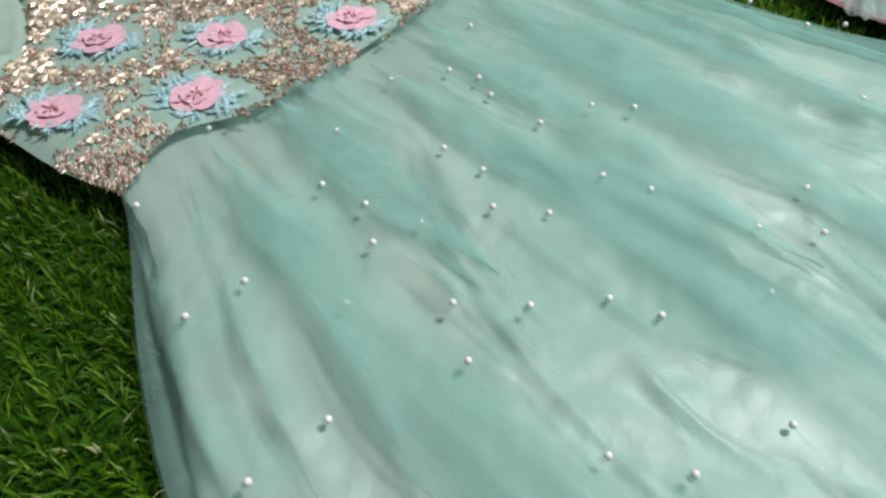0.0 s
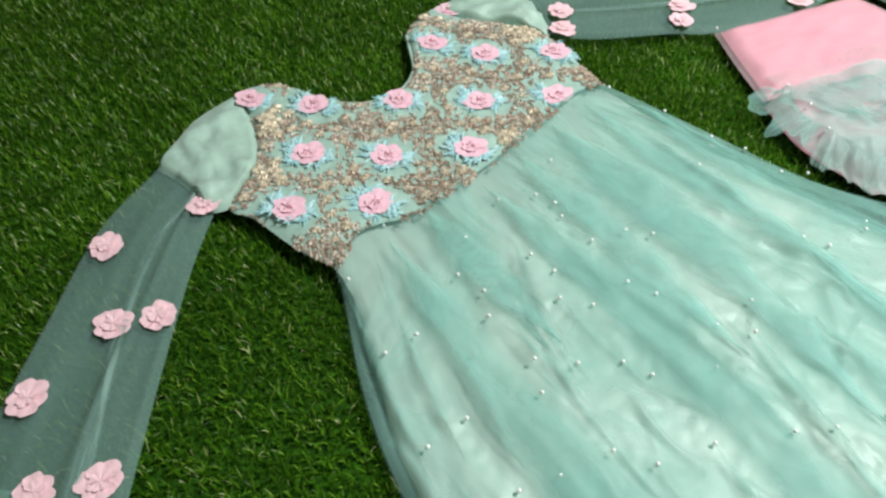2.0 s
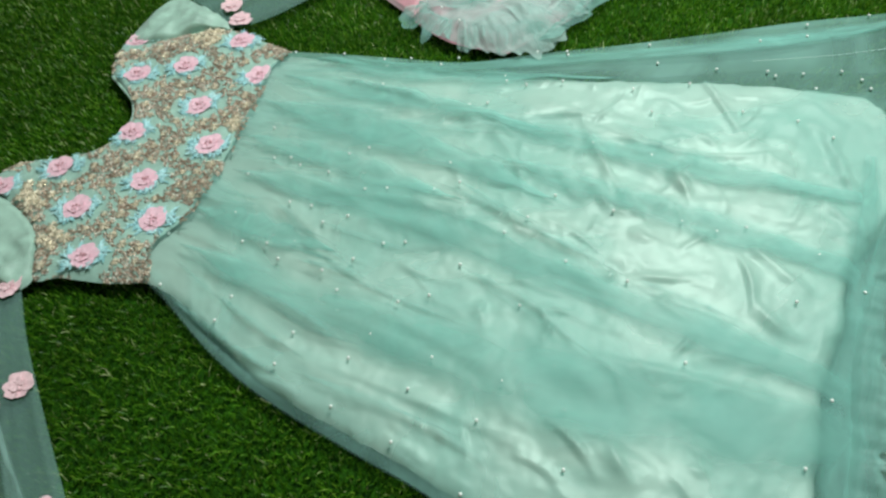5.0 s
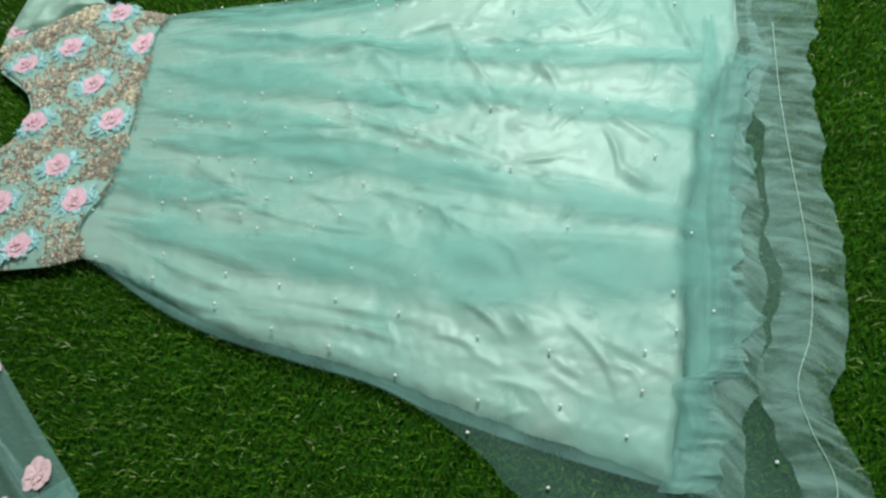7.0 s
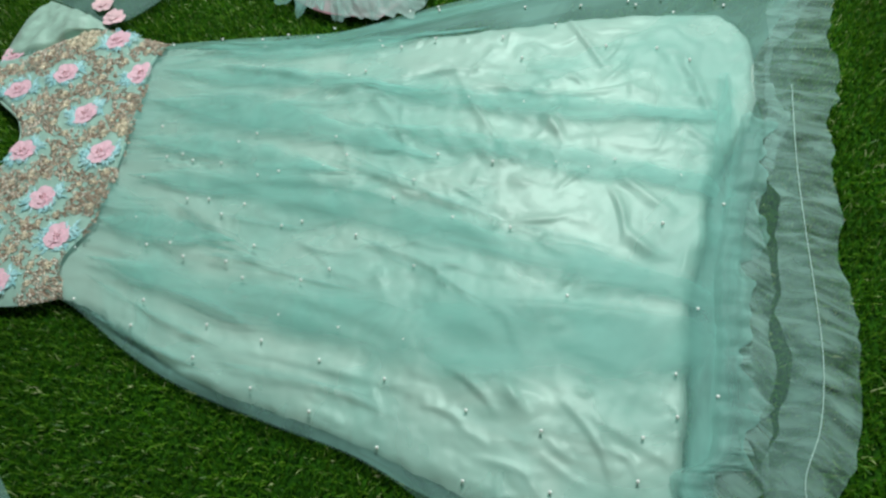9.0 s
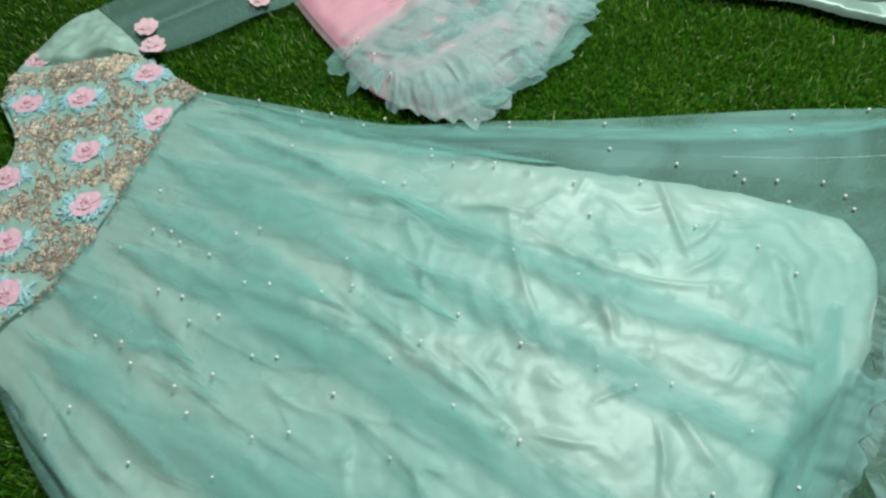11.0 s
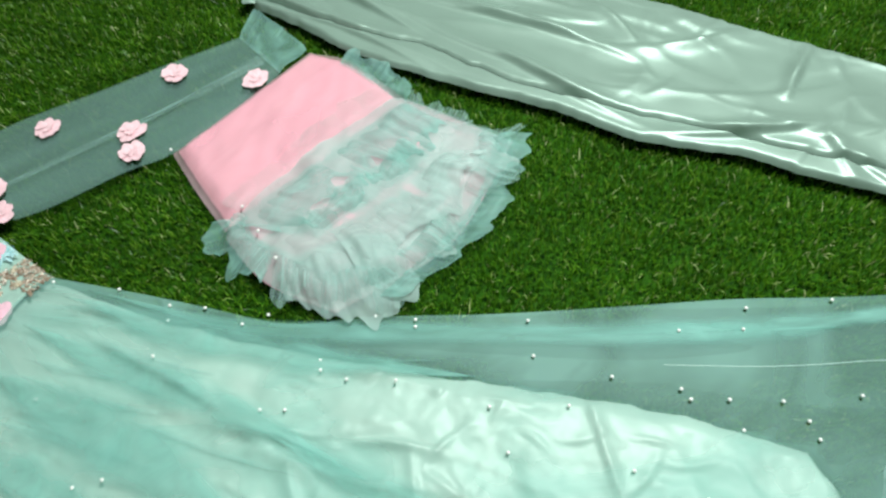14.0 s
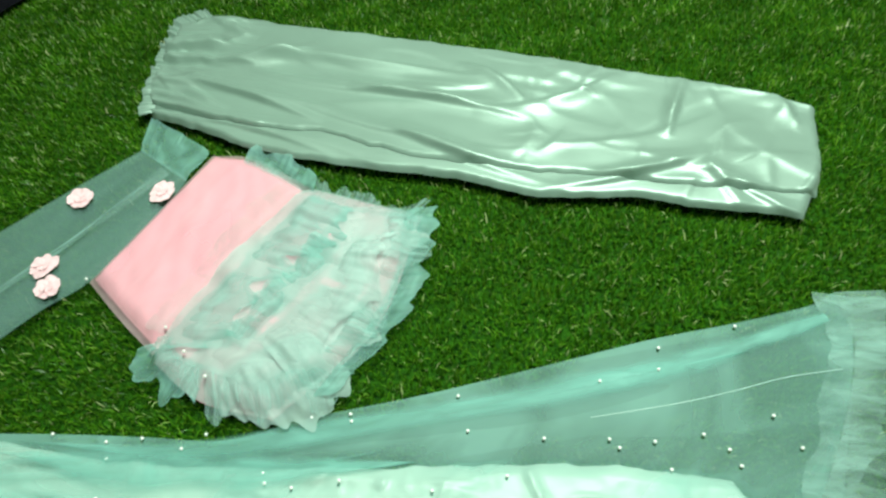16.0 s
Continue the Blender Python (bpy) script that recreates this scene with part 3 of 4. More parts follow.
# narrow gathers: single folds pressed flat, and short ones that run out from the waist seam
r_gather = random.Random(61)
gathers = [([(x0, y0), ((x0 + x1) / 2 + r_gather.uniform(-0.006, 0.006), (y0 + y1) / 2 + r_gather.uniform(-0.008, 0.008)), (x1, y1)], r_gather.uniform(0.012, 0.022)) for x0, y0, x1, y1 in NET_FOLDS]
for n in range(22):
    t = (n + r_gather.uniform(0.1, 0.9)) / 22
    x0, y0 = r_gather.uniform(0.05, 0.11), -0.075 + 0.43 * t
    if n % 3 == 0:
        x0 += r_gather.uniform(0.08, 0.30)
        y0 += (x0 - 0.08) * math.tan(skirt_run(x0, y0)) * 0.6
    a, ln = skirt_run(x0, y0) + r_gather.gauss(-0.05, 0.05), r_gather.uniform(0.07, 0.22)
    bow = r_gather.uniform(-0.010, 0.010)
    gathers.append(([(x0, y0), (x0 + 0.5 * ln * math.cos(a), y0 + 0.5 * ln * math.sin(a) + bow), (x0 + ln * math.cos(a), y0 + ln * math.sin(a))], r_gather.uniform(0.008, 0.018)))
for line, wide in gathers:
    part("net_gather", grid_mesh("net_gather", lay(line, [0.0, wide, 0.8 * wide, 0.0], 40, 7, 0.0018, net_tree, 0.0012)), M_GATHER, net_front, "narrow pressed gather of mint net")

part("net_seam", cord("net_seam", [(0.745, 0.482), (0.838, 0.511), (0.899, 0.534), (0.960, 0.559), (1.021, 0.577)], 0.0005, 70, lambda c: field(lambda x, y: top_of(net_tree, x, y, 0.005), c[:, 0], c[:, 1])), M_PIPING, net_front, "pale folded net edge")
front_outer = [(0.850, -0.385), (0.890, -0.300), (0.880, -0.262), (0.912, -0.235), (0.925, -0.160), (0.935, -0.085), (0.930, 0.000), (0.925, 0.090), (0.950, 0.165), (0.965, 0.245), (0.962, 0.330), (1.012, 0.430), (1.060, 0.535), (1.078, 0.614), (1.070, 0.685)]
part("front_ruffle", grid_mesh("front_ruffle", frill(FRONT_HEM, front_outer, 46, 0.012, 5, curl=0.010, ragged=0.5)), M_RUFFLE, net_front, "gathered mint net ruffle along the overskirt hem")
part("front_ruffle", grid_mesh("front_ruffle", crumple([(x - 0.03, y) for x, y in FRONT_HEM[:10]], [(x + 0.012, y) for x, y in FRONT_HEM[:10]], 40, 0.016, 21, 0.8, lambda x, y: top_of(net_tree, x, y), 200, 12)), M_CUFF, net_front, "bunched mint net ruffle along the overskirt hem")
part("front_ruffle", grid_mesh("front_ruffle", frill([(x - 0.02, y) for x, y in FRONT_HEM[:6]], [(x + 0.016, y) for x, y in FRONT_HEM[:6]], 22, 0.016, 6, curl=0.012, ragged=0.6)), M_RUFFLE, net_front, "gathered mint net ruffle along the overskirt hem")

# bodice
nu4, nv4 = 120, 110
bod_xy = patch([(-0.292, 0.002), (-0.291, 0.022), (-0.274, 0.046), (-0.246, 0.060), (-0.193, 0.079), (-0.154, 0.110), (-0.142, 0.160), (-0.162, 0.203), (-0.203, 0.233), (-0.232, 0.252), (-0.252, 0.288), (-0.260, 0.328)],
               WAIST,
               [(-0.292, 0.002), (-0.212, -0.024), (-0.154, -0.062), (-0.118, -0.120), (-0.083, -0.110), (-0.016, -0.102), (0.036, -0.088)],
               [(-0.260, 0.328), (-0.195, 0.350), (-0.140, 0.385), (-0.088, 0.400), (-0.010, 0.380), (0.044, 0.366)], nu4, nv4)
zbod = 0.005 + rim(nu4, nv4, 0.05, 0.05, 0) * (0.0080 + field(lambda x, y: 0.0025 * n3(x * 11, y * 11, 2) + 0.0015 * n3(x * 45, y * 45, 3), bod_xy[..., 0], bod_xy[..., 1]))
bod_mesh = grid_mesh("bodice", sheet(bod_xy, zbod))
bodice = gown_part("bodice", bod_mesh, M_BODICE, label="mint net bodice on lining with scooped neck")
bod_tree = tree_of(bod_mesh)
NECK = [(-0.246, 0.060), (-0.193, 0.079), (-0.154, 0.110), (-0.142, 0.160), (-0.162, 0.203), (-0.203, 0.233), (-0.232, 0.252)]
part("neck_piping", cord("neck_piping", NECK, 0.0022, 60, lambda c: np.full(len(c), 0.007)), M_CAP, bodice)

BODICE_FLOWERS = [(-0.262, 0.004), (-0.191, 0.055), (-0.120, 0.140), (-0.184, 0.260), (-0.236, 0.342), (-0.120, -0.006), (-0.050, 0.061), (-0.046, 0.216), (-0.113, 0.294), (-0.061, -0.076), (0.000, 0.000), (0.012, 0.143), (0.017, 0.298), (-0.048, 0.367)]


def flower_mesh(name, petals, radius, lift, seed, heart=True, inner=0.55):
    """A flat cloth flower: two rings of wide, ruffled, overlapping petals, and a thread heart."""
    rnd = random.Random(seed)
    bm = bmesh.new()
    for ring, (size, level) in enumerate(((1.0, 0.0), (inner, 0.0014))):
        for k in range(petals):
            a0 = 2 * math.pi * (k + 0.5 * ring + 0.25 * rnd.random()) / petals
            r = radius * size * (0.9 + 0.2 * rnd.random())
            half = math.pi / petals * 1.38
            tip = lift * (0.2 + 0.6 * rnd.random())
            rows = []
            for i in range(5):
                q = i / 4
                row = []
                for j in range(8):
                    s = j / 3.5 - 1
                    edge = 1 - 0.30 * abs(s) ** 3.2
                    rr = r * q * edge * (1 + 0.05 * math.sin(s * 5.0 + k * 2.1) * q)
                    h = 0.0010 + level + tip * q * q + 0.0007 * q * math.sin(4.5 * s + k * 1.7) + 0.0004 * (k % 3)
                    row.append(bm.verts.new((rr * math.cos(a0 + s * half), rr * math.sin(a0 + s * half), h)))
                rows.append(row)
            for i in range(4):
                for j in range(7):
                    f = bm.faces.new((rows[i][j], rows[i][j + 1], rows[i + 1][j + 1], rows[i + 1][j]))
                    f.smooth = True
    if heart:
        for k in range(6):
            a, d = 2 * math.pi * k / 6 + 0.4 * rnd.random(), radius * (0.08 + 0.22 * rnd.random())
            got = bmesh.ops.create_icosphere(bm, subdivisions=1, radius=0.0011, matrix=Matrix.Translation((d * math.cos(a), d * math.sin(a), 0.004)) @ Matrix.Rotation(a, 4, "Z") @ Matrix.Diagonal((2.2, 0.8, 0.8, 1)))
            for vert in got["verts"]:
                for f in vert.link_faces:
                    f.material_index = 1
    me = bpy.data.meshes.new(name)
    bm.to_mesh(me)
    bm.free()
    return me


CELL_TURN, CELL_LONG, CELL_SHORT = math.radians(27), 0.0442, 0.0322


def cell_reach(x, y):
    """How far out of the nearest flower's oval cell a place lies: 1 on its rim."""
    best = 9.0
    for fx, fy in BODICE_FLOWERS:
        dx, dy = x - fx, y - fy
        p, q = dx * math.cos(CELL_TURN) + dy * math.sin(CELL_TURN), -dx * math.sin(CELL_TURN) + dy * math.cos(CELL_TURN)
        best = min(best, math.hypot(p / CELL_LONG, q / CELL_SHORT))
    return best


def wreath_mesh(name, seed, fx, fy):
    """Feathery embroidered sprays round a bodice flower, longest at the two ends of its oval, kept on the cloth."""
    rnd = random.Random(seed)
    bm = bmesh.new()
    gap = rnd.uniform(1.2, 1.9)
    clumps = [rnd.gauss(0, 0.35) for _ in range(3)] + [math.pi + rnd.gauss(0, 0.35) for _ in range(3)] + [gap + math.pi + rnd.gauss(0, 0.5), rnd.uniform(0, 6.3)]
    for k in range(56):
        a = clumps[k % 8] + rnd.gauss(0, 0.22)
        ends = abs(math.cos(a))
        r0 = 0.0145 * (1 + 0.30 * ends) * (0.85 + 0.4 * rnd.random())
        long, wide = 0.008 + 0.011 * ends * rnd.random() + 0.003 * rnd.random(), 0.0022 + 0.0016 * rnd.random()
        turn = a + rnd.uniform(-1.5, 1.5) + CELL_TURN
        a += CELL_TURN
        if top_of(bod_tree, fx + r0 * math.cos(a) + long * math.cos(turn), fy + r0 * math.sin(a) + long * math.sin(turn), -1) < 0.005:
            continue
        m = Matrix.Translation((r0 * math.cos(a), r0 * math.sin(a), 0.0010 + 0.001 * rnd.random())) @ Matrix.Rotation(turn, 4, "Z")
        side = [(0, 0, 0), (long * 0.35, wide / 2, 0.0006), (long * 0.75, wide / 2.6, 0.0009), (long, 0, 0.0003), (long * 0.75, -wide / 2.6, 0.0009), (long * 0.35, -wide / 2, 0.0006)]
        mid = [(long * 0.4, 0, 0.0016), (long * 0.75, 0, 0.0014)]
        p = [bm.verts.new(m @ Vector(c)) for c in side + mid]
        for f in ((0, 1, 6, 5), (1, 2, 7, 6), (2, 3, 4, 7), (5, 6, 7, 4)):
            bm.faces.new([p[i] for i in f])
        for i in range(3):
            q = Matrix.Translation((long * (0.3 + 0.25 * i), 0, 0)) @ Matrix.Rotation(0.8 if i % 2 else -0.8, 4, "Z")
            t = [bm.verts.new(m @ q @ Vector(c)) for c in ((0, -0.0007, 0.001), (0.0060, 0, 0.0012), (0, 0.0007, 0.0016))]
            bm.faces.new(t)
    return bm


flower_kinds = [flower_mesh("flower_applique", 5, 0.0212, 0.0012, s) for s in (1, 2, 3)]
for me in flower_kinds:
    me.materials.append(M_PETAL)
    me.materials.append(M_HEART)
rnd = random.Random(11)
for k, (x, y) in enumerate(BODICE_FLOWERS):
    h = max(top_of(bod_tree, x, y), 0.006)
    turn = rnd.uniform(0, 6.3)
    leaf = part("leaf_embroidery", wreath_mesh("leaf_embroidery", k, x, y), M_AQUA, bodice, "feathery aqua thread leaves", "stuff")
    leaf.matrix_basis = pose(x, y, h)
    f = part("flower_applique", flower_kinds[k % 3], M_PETAL, bodice, "pink cloth flower with brown thread heart")
    f.matrix_basis = pose(x, y, h + 0.0010, 0, 0, math.degrees(CELL_TURN)) @ Matrix.Diagonal((1.02, 0.86, 1.0, 1)) @ Matrix.Rotation(turn, 4, "Z")


def crossings():
    """The places between the cells that lie farthest from any flower: the crossings of the lattice."""
    spots = []
    for x in np.arange(-0.27, 0.06, 0.006):
        for y in np.arange(-0.12, 0.40, 0.006):
            c = cell_reach(x, y)
            if 1.25 < c < 2.3 and all(cell_reach(x + dx, y + dy) <= c for dx, dy in ((0.009, 0), (-0.009, 0), (0, 0.009), (0, -0.009), (0.007, 0.007), (-0.007, -0.007), (0.007, -0.007), (-0.007, 0.007))):
                spots.append((x, y))
    return spots


CROSSINGS = crossings()


def gold_beads():
    """Bead and sequin work in the lattice between the oval cells: dense in the middle of a bar, with net showing through at its ragged rims."""
    r = random.Random(23)
    verts, faces = [], []
    shape = [(-1, 0, 0), (0, -0.5, 0.2), (1, 0, 0), (0, 0.5, 0.2), (0, 0, 0.75)]
    tris = [(0, 1, 4), (1, 2, 4), (2, 3, 4), (3, 0, 4)]
    made = tries = 0
    while made < 13000 and tries < 90000:
        tries += 1
        x, y = r.uniform(-0.285, 0.060), r.uniform(-0.125, 0.405)
        near = cell_reach(x, y)
        jx, jy = min(CROSSINGS, key=lambda c: (c[0] - x) ** 2 + (c[1] - y) ** 2)
        away, out = math.hypot(x - jx, y - jy), math.atan2(y - jy, x - jx)
        # star-like clusters: fingers of beads reach out from each crossing
        edge = 0.98 + 0.14 * n3(x * 60, y * 60, 9) + (0.14 * math.cos(9 * out + 40 * jx) if away > 0.010 else 0.0)
        if near < edge or near > (2.05 if x < -0.03 else 2.9) + 0.3 * n3(x * 40, y * 40, 3):
            continue
        # small bare gaps between the bead clusters
        if n3(x * 110, y * 110, 31) < -0.04 - 0.45 * (near - edge):
            continue
        hit = bod_tree.ray_cast(Vector((x, y, 1)), Vector((0, 0, -1)))
        if hit[0] is None and x < 0.058:
            hit = net_tree.ray_cast(Vector((x, y, 1)), Vector((0, 0, -1)))
            if n3(x * 45, y * 45, 6) < 0.0 or top_of(bod_tree, x - 0.009, y, -1) < 0:
                continue
        if hit[0] is None:
            continue
        made += 1
        a, ln, wd = out + r.gauss(0, 0.45), r.uniform(0.0018, 0.0040), r.uniform(0.0012, 0.0022)
        tip = r.uniform(-0.35, 0.35)
        k = len(verts)
        for sx, sy, sz in shape:
            lx, ly = sx * ln, sy * wd
            verts.append((x + lx * math.cos(a) - ly * math.sin(a), y + lx * math.sin(a) + ly * math.cos(a), hit[0].z + 0.0006 + sz * wd + sx * ln * tip))
        faces.extend([[k + i for i in t] for t in tris])
    me = bpy.data.meshes.new("gold_embroidery")
    me.from_pydata(verts, [], faces)
    return me


part("gold_embroidery", gold_beads(), M_GOLD, bodice, "antique gold bead and sequin lattice", kind="stuff")


def rosette_mesh():
    """A small flower of eight long gold beads that meet in a knot."""
    verts, faces = [(0, 0, 0.0022)], []
    for n in range(8):
        a = n * math.pi / 4 + 0.1 * math.sin(5.0 * n)
        k = len(verts)
        for lx, ly, lz in ((0.0058, 0.0019, 0.0), (0.0098, 0, 0.0004), (0.0058, -0.0019, 0.0), (0.0062, 0, 0.0020)):
            verts.append((lx * math.cos(a) - ly * math.sin(a), lx * math.sin(a) + ly * math.cos(a), lz))
        faces.extend([[0, k + 2, k + 3], [k + 2, k + 1, k + 3], [k + 1, k, k + 3], [k, 0, k + 3]])
    me = bpy.data.meshes.new("gold_rosette")
    me.from_pydata(verts, [], faces)
    me.materials.append(M_BRIGHT_GOLD)
    return me


rosette = rosette_mesh()
r_ros, set_ros = random.Random(91), []


def set_rosette(x, y, size):
    hit = bod_tree.ray_cast(Vector((x, y, 1)), Vector((0, 0, -1)))
    if hit[0] is None or any(bod_tree.ray_cast(Vector((x + 0.009 * math.cos(a), y + 0.009 * math.sin(a), 1)), Vector((0, 0, -1)))[0] is None for a in (0, 1.57, 3.14, 4.71)):
        return
    set_ros.append((x, y))
    ob = part("gold_rosette", rosette, M_BRIGHT_GOLD, bodice)
    ob.matrix_basis = pose(x, y, hit[0].z + 0.0018, 0, 0, r_ros.uniform(0, 360)) @ Matrix.Scale(size, 4)


# bright clusters where the sequins are thickest: both shoulder seams and the middle of the waist
for cx, cy, spread in ((-0.205, -0.004, 0.030), (-0.110, 0.375, 0.030), (0.032, 0.192, 0.014), (-0.130, -0.062, 0.016)):
    for _ in range(60):
        x, y = cx + r_ros.gauss(0, 0.5 * spread), cy + r_ros.gauss(0, 0.5 * spread)
        if cell_reach(x, y) > 0.95 and all(math.hypot(x - a, y - b) > 0.0105 for a, b in set_ros):
            set_rosette(x, y, r_ros.uniform(0.8, 1.15))
for _ in range(4000):
    x, y = r_ros.uniform(-0.27, 0.050), r_ros.uniform(-0.115, 0.395)
    if not 1.12 < cell_reach(x, y) < 1.9 or any(math.hypot(x - a, y - b) < 0.021 for a, b in set_ros):
        continue
    set_rosette(x, y, r_ros.uniform(0.55, 0.95))


# sleeves: opaque cap, sheer net, ruffled cuff, cloth flowers
def sleeve(cap_outline, net_outline, cuff, flowers, label, seed):
    """cap and net: (first, last, low, high) plan curves; cuff: inner and outer plan curves."""
    nu, nv = 60, 90
    xy = patch(*net_outline, nu, nv)
    uu, vv = np.meshgrid(np.linspace(0, 1, nu), np.linspace(0, 1, nv))
    r = rim(nu, nv, 0.06, 0, 0)
    z = 0.003 + r * (0.006 + field(lambda a, b: 0.004 * n3(a * 5 + seed, b * 2.2) + 0.004 * max(0, 1 - abs(a - 0.68 - 0.06 * math.sin(b * 6)) * 16), uu, vv))
    me = grid_mesh("sleeve", sheet(xy, z))
    ob = gown_part("sleeve", me, M_SLEEVE, label=label)
    under_me = grid_mesh("sleeve_back", sheet(xy, 0.0015 + 0 * z))
    part("sleeve_back", under_me, M_SLEEVE, ob, "sheer net back of the sleeve")
    # seam fold: net doubled along the sleeve
    mid = [tuple(xy[int(f * (nv - 1)), int((0.66 + 0.07 * math.sin(f * 5 + seed)) * (nu - 1))]) for f in (0.02, 0.25, 0.5, 0.75, 0.98)]
    tree = tree_of(me)
    part("sleeve_fold", grid_mesh("sleeve_fold", lay(mid, [0.012, 0.016, 0.014, 0.018, 0.022], 50, 8, 0.0015, tree, 0.002)), M_SLEEVE_FOLD, ob, "doubled fold of sheer net")
    cxy = patch(*cap_outline, 40, 40)
    cz = 0.004 + rim(40, 40, 0.08, 0.06, 0.06) * (0.0055 + field(lambda x, y: 0.003 * n3(x * 22, y * 22, seed) + 0.003 * crease(n3(x * 26, y * 16, seed + 4), 4), cxy[..., 0], cxy[..., 1]))
    cz = cz + rim(40, 40, 0.08, 0.06, 0.06) * creases(cxy, 24, seed + 30, lambda r: tuple(cxy[r.randrange(6, 34), r.randrange(6, 34)]), lambda x, y: 0.6, 0.9, (0.03, 0.11), (0.004, 0.010), (0.0020, 0.0045))
    part("sleeve_cap", grid_mesh("sleeve_cap", sheet(cxy, cz)), M_CAP, ob, "opaque creased mint sleeve cap")
    for n, (inner, outer, lift) in enumerate(cuff):
        part("cuff_ruffle", grid_mesh("cuff_ruffle", crumple(inner, outer, 17, lift, seed + n, 12 * lift)), M_CUFF, ob, "gathered mint net cuff ruffle")
    rr = random.Random(seed)
    for n, (x, y) in enumerate(flowers):
        f = part("flower_applique", sleeve_flowers[n % 3], M_PETAL_PALE, ob, "pale pink cloth flower")
        f.matrix_basis = pose(x, y, max(top_of(tree, x, y), 0.004) + 0.002, 0, 0, 0) @ Matrix.Rotation(rr.uniform(0, 6.3), 4, "Z")
    return ob


sleeve_flowers = [flower_mesh("flower_applique", 6, 0.0195, 0.0015, s, heart=False, inner=0.5) for s in (7, 8, 9)]
for me in sleeve_flowers:
    me.materials.append(M_PETAL_PALE)
sleeve(([(-0.292, 0.002), (-0.212, -0.024), (-0.154, -0.062), (-0.118, -0.120)],
        [(-0.236, -0.150), (-0.184, -0.140), (-0.126, -0.140)],
        [(-0.292, 0.002), (-0.290, -0.037), (-0.283, -0.074), (-0.262, -0.112), (-0.236, -0.150)],
        [(-0.118, -0.120), (-0.120, -0.130), (-0.126, -0.140)]),
       ([(-0.236, -0.148), (-0.184, -0.138), (-0.126, -0.138)],
        [(0.017, -0.487), (0.075, -0.44), (0.140, -0.393)],
        [(-0.236, -0.148), (-0.196, -0.242), (-0.112, -0.342), (-0.031, -0.434), (0.017, -0.487)],
        [(-0.126, -0.138), (-0.069, -0.201), (0.019, -0.284), (0.090, -0.348), (0.140, -0.393)]),
       [([(0.008, -0.478), (0.066, -0.431), (0.131, -0.384)], [(0.010, -0.575), (0.10, -0.535), (0.205, -0.455)], 0.022),
        ([(0.017, -0.487), (0.075, -0.44), (0.140, -0.393)], [(0.040, -0.555), (0.11, -0.51), (0.180, -0.445)], 0.028),
        ([(-0.006, -0.466), (0.052, -0.422), (0.122, -0.374)], [(-0.010, -0.535), (0.07, -0.495), (0.165, -0.425)], 0.014)],
       [(-0.158, -0.251), (-0.057, -0.293), (-0.035, -0.255), (-0.035, -0.388), (0.085, -0.375), (0.054, -0.420), (-0.138, -0.140)],
       "long sheer mint net sleeve scattered with flowers", 3)
sleeve(([(-0.260, 0.328), (-0.195, 0.350), (-0.140, 0.385), (-0.088, 0.400)],
        [(-0.226, 0.472), (-0.150, 0.440), (-0.086, 0.407)],
        [(-0.260, 0.328), (-0.256, 0.400), (-0.245, 0.440), (-0.226, 0.472)],
        [(-0.088, 0.400), (-0.087, 0.403), (-0.086, 0.407)]),
       ([(-0.226, 0.472), (-0.150, 0.440), (-0.086, 0.405)],
        [(0.052, 0.815), (0.100, 0.790), (0.146, 0.765)],
        [(-0.226, 0.472), (-0.171, 0.565), (-0.090, 0.655), (-0.026, 0.729), (0.052, 0.815)],
        [(-0.086, 0.405), (-0.033, 0.452), (0.029, 0.533), (0.075, 0.582), (0.118, 0.67), (0.146, 0.765)]),
       [([(0.052, 0.812), (0.100, 0.787), (0.146, 0.762)], [(0.042, 0.880), (0.100, 0.852), (0.165, 0.818)], 0.004)],
       [(-0.107, 0.449), (-0.079, 0.423), (-0.113, 0.565), (0.005, 0.710), (0.008, 0.593), (0.029, 0.562), (0.125, 0.733)],
       "long sheer mint net sleeve scattered with flowers", 8)

# pearls sewn on the net
PEARLS_NEAR = [(0.054, 0.359), (0.131, 0.377), (0.200, 0.377), (0.315, 0.402), (0.398, 0.367), (0.484, 0.371), (0.387, 0.305), (0.433, 0.357), (0.224, 0.167), (0.162, 0.134), (0.297, 0.120), (0.175, 0.069), (0.113, 0.033), (0.294, 0.001), (0.142, -0.007), (0.321, 0.036), (0.199, -0.020), (0.425, 0.029), (0.385, 0.092), (0.390, 0.150), (0.490, 0.114), (0.467, 0.084), (0.219, -0.060), (0.165, -0.085), (0.159, -0.120), (0.064, -0.090), (0.260, -0.111), (0.369, -0.043), (0.352, -0.092), (0.336, -0.125), (0.257, -0.155), (0.415, -0.144), (0.430, -0.102), (0.339, -0.185), (0.416, -0.205), (0.241, 0.387), (0.211, 0.358), (0.292, 0.382)]
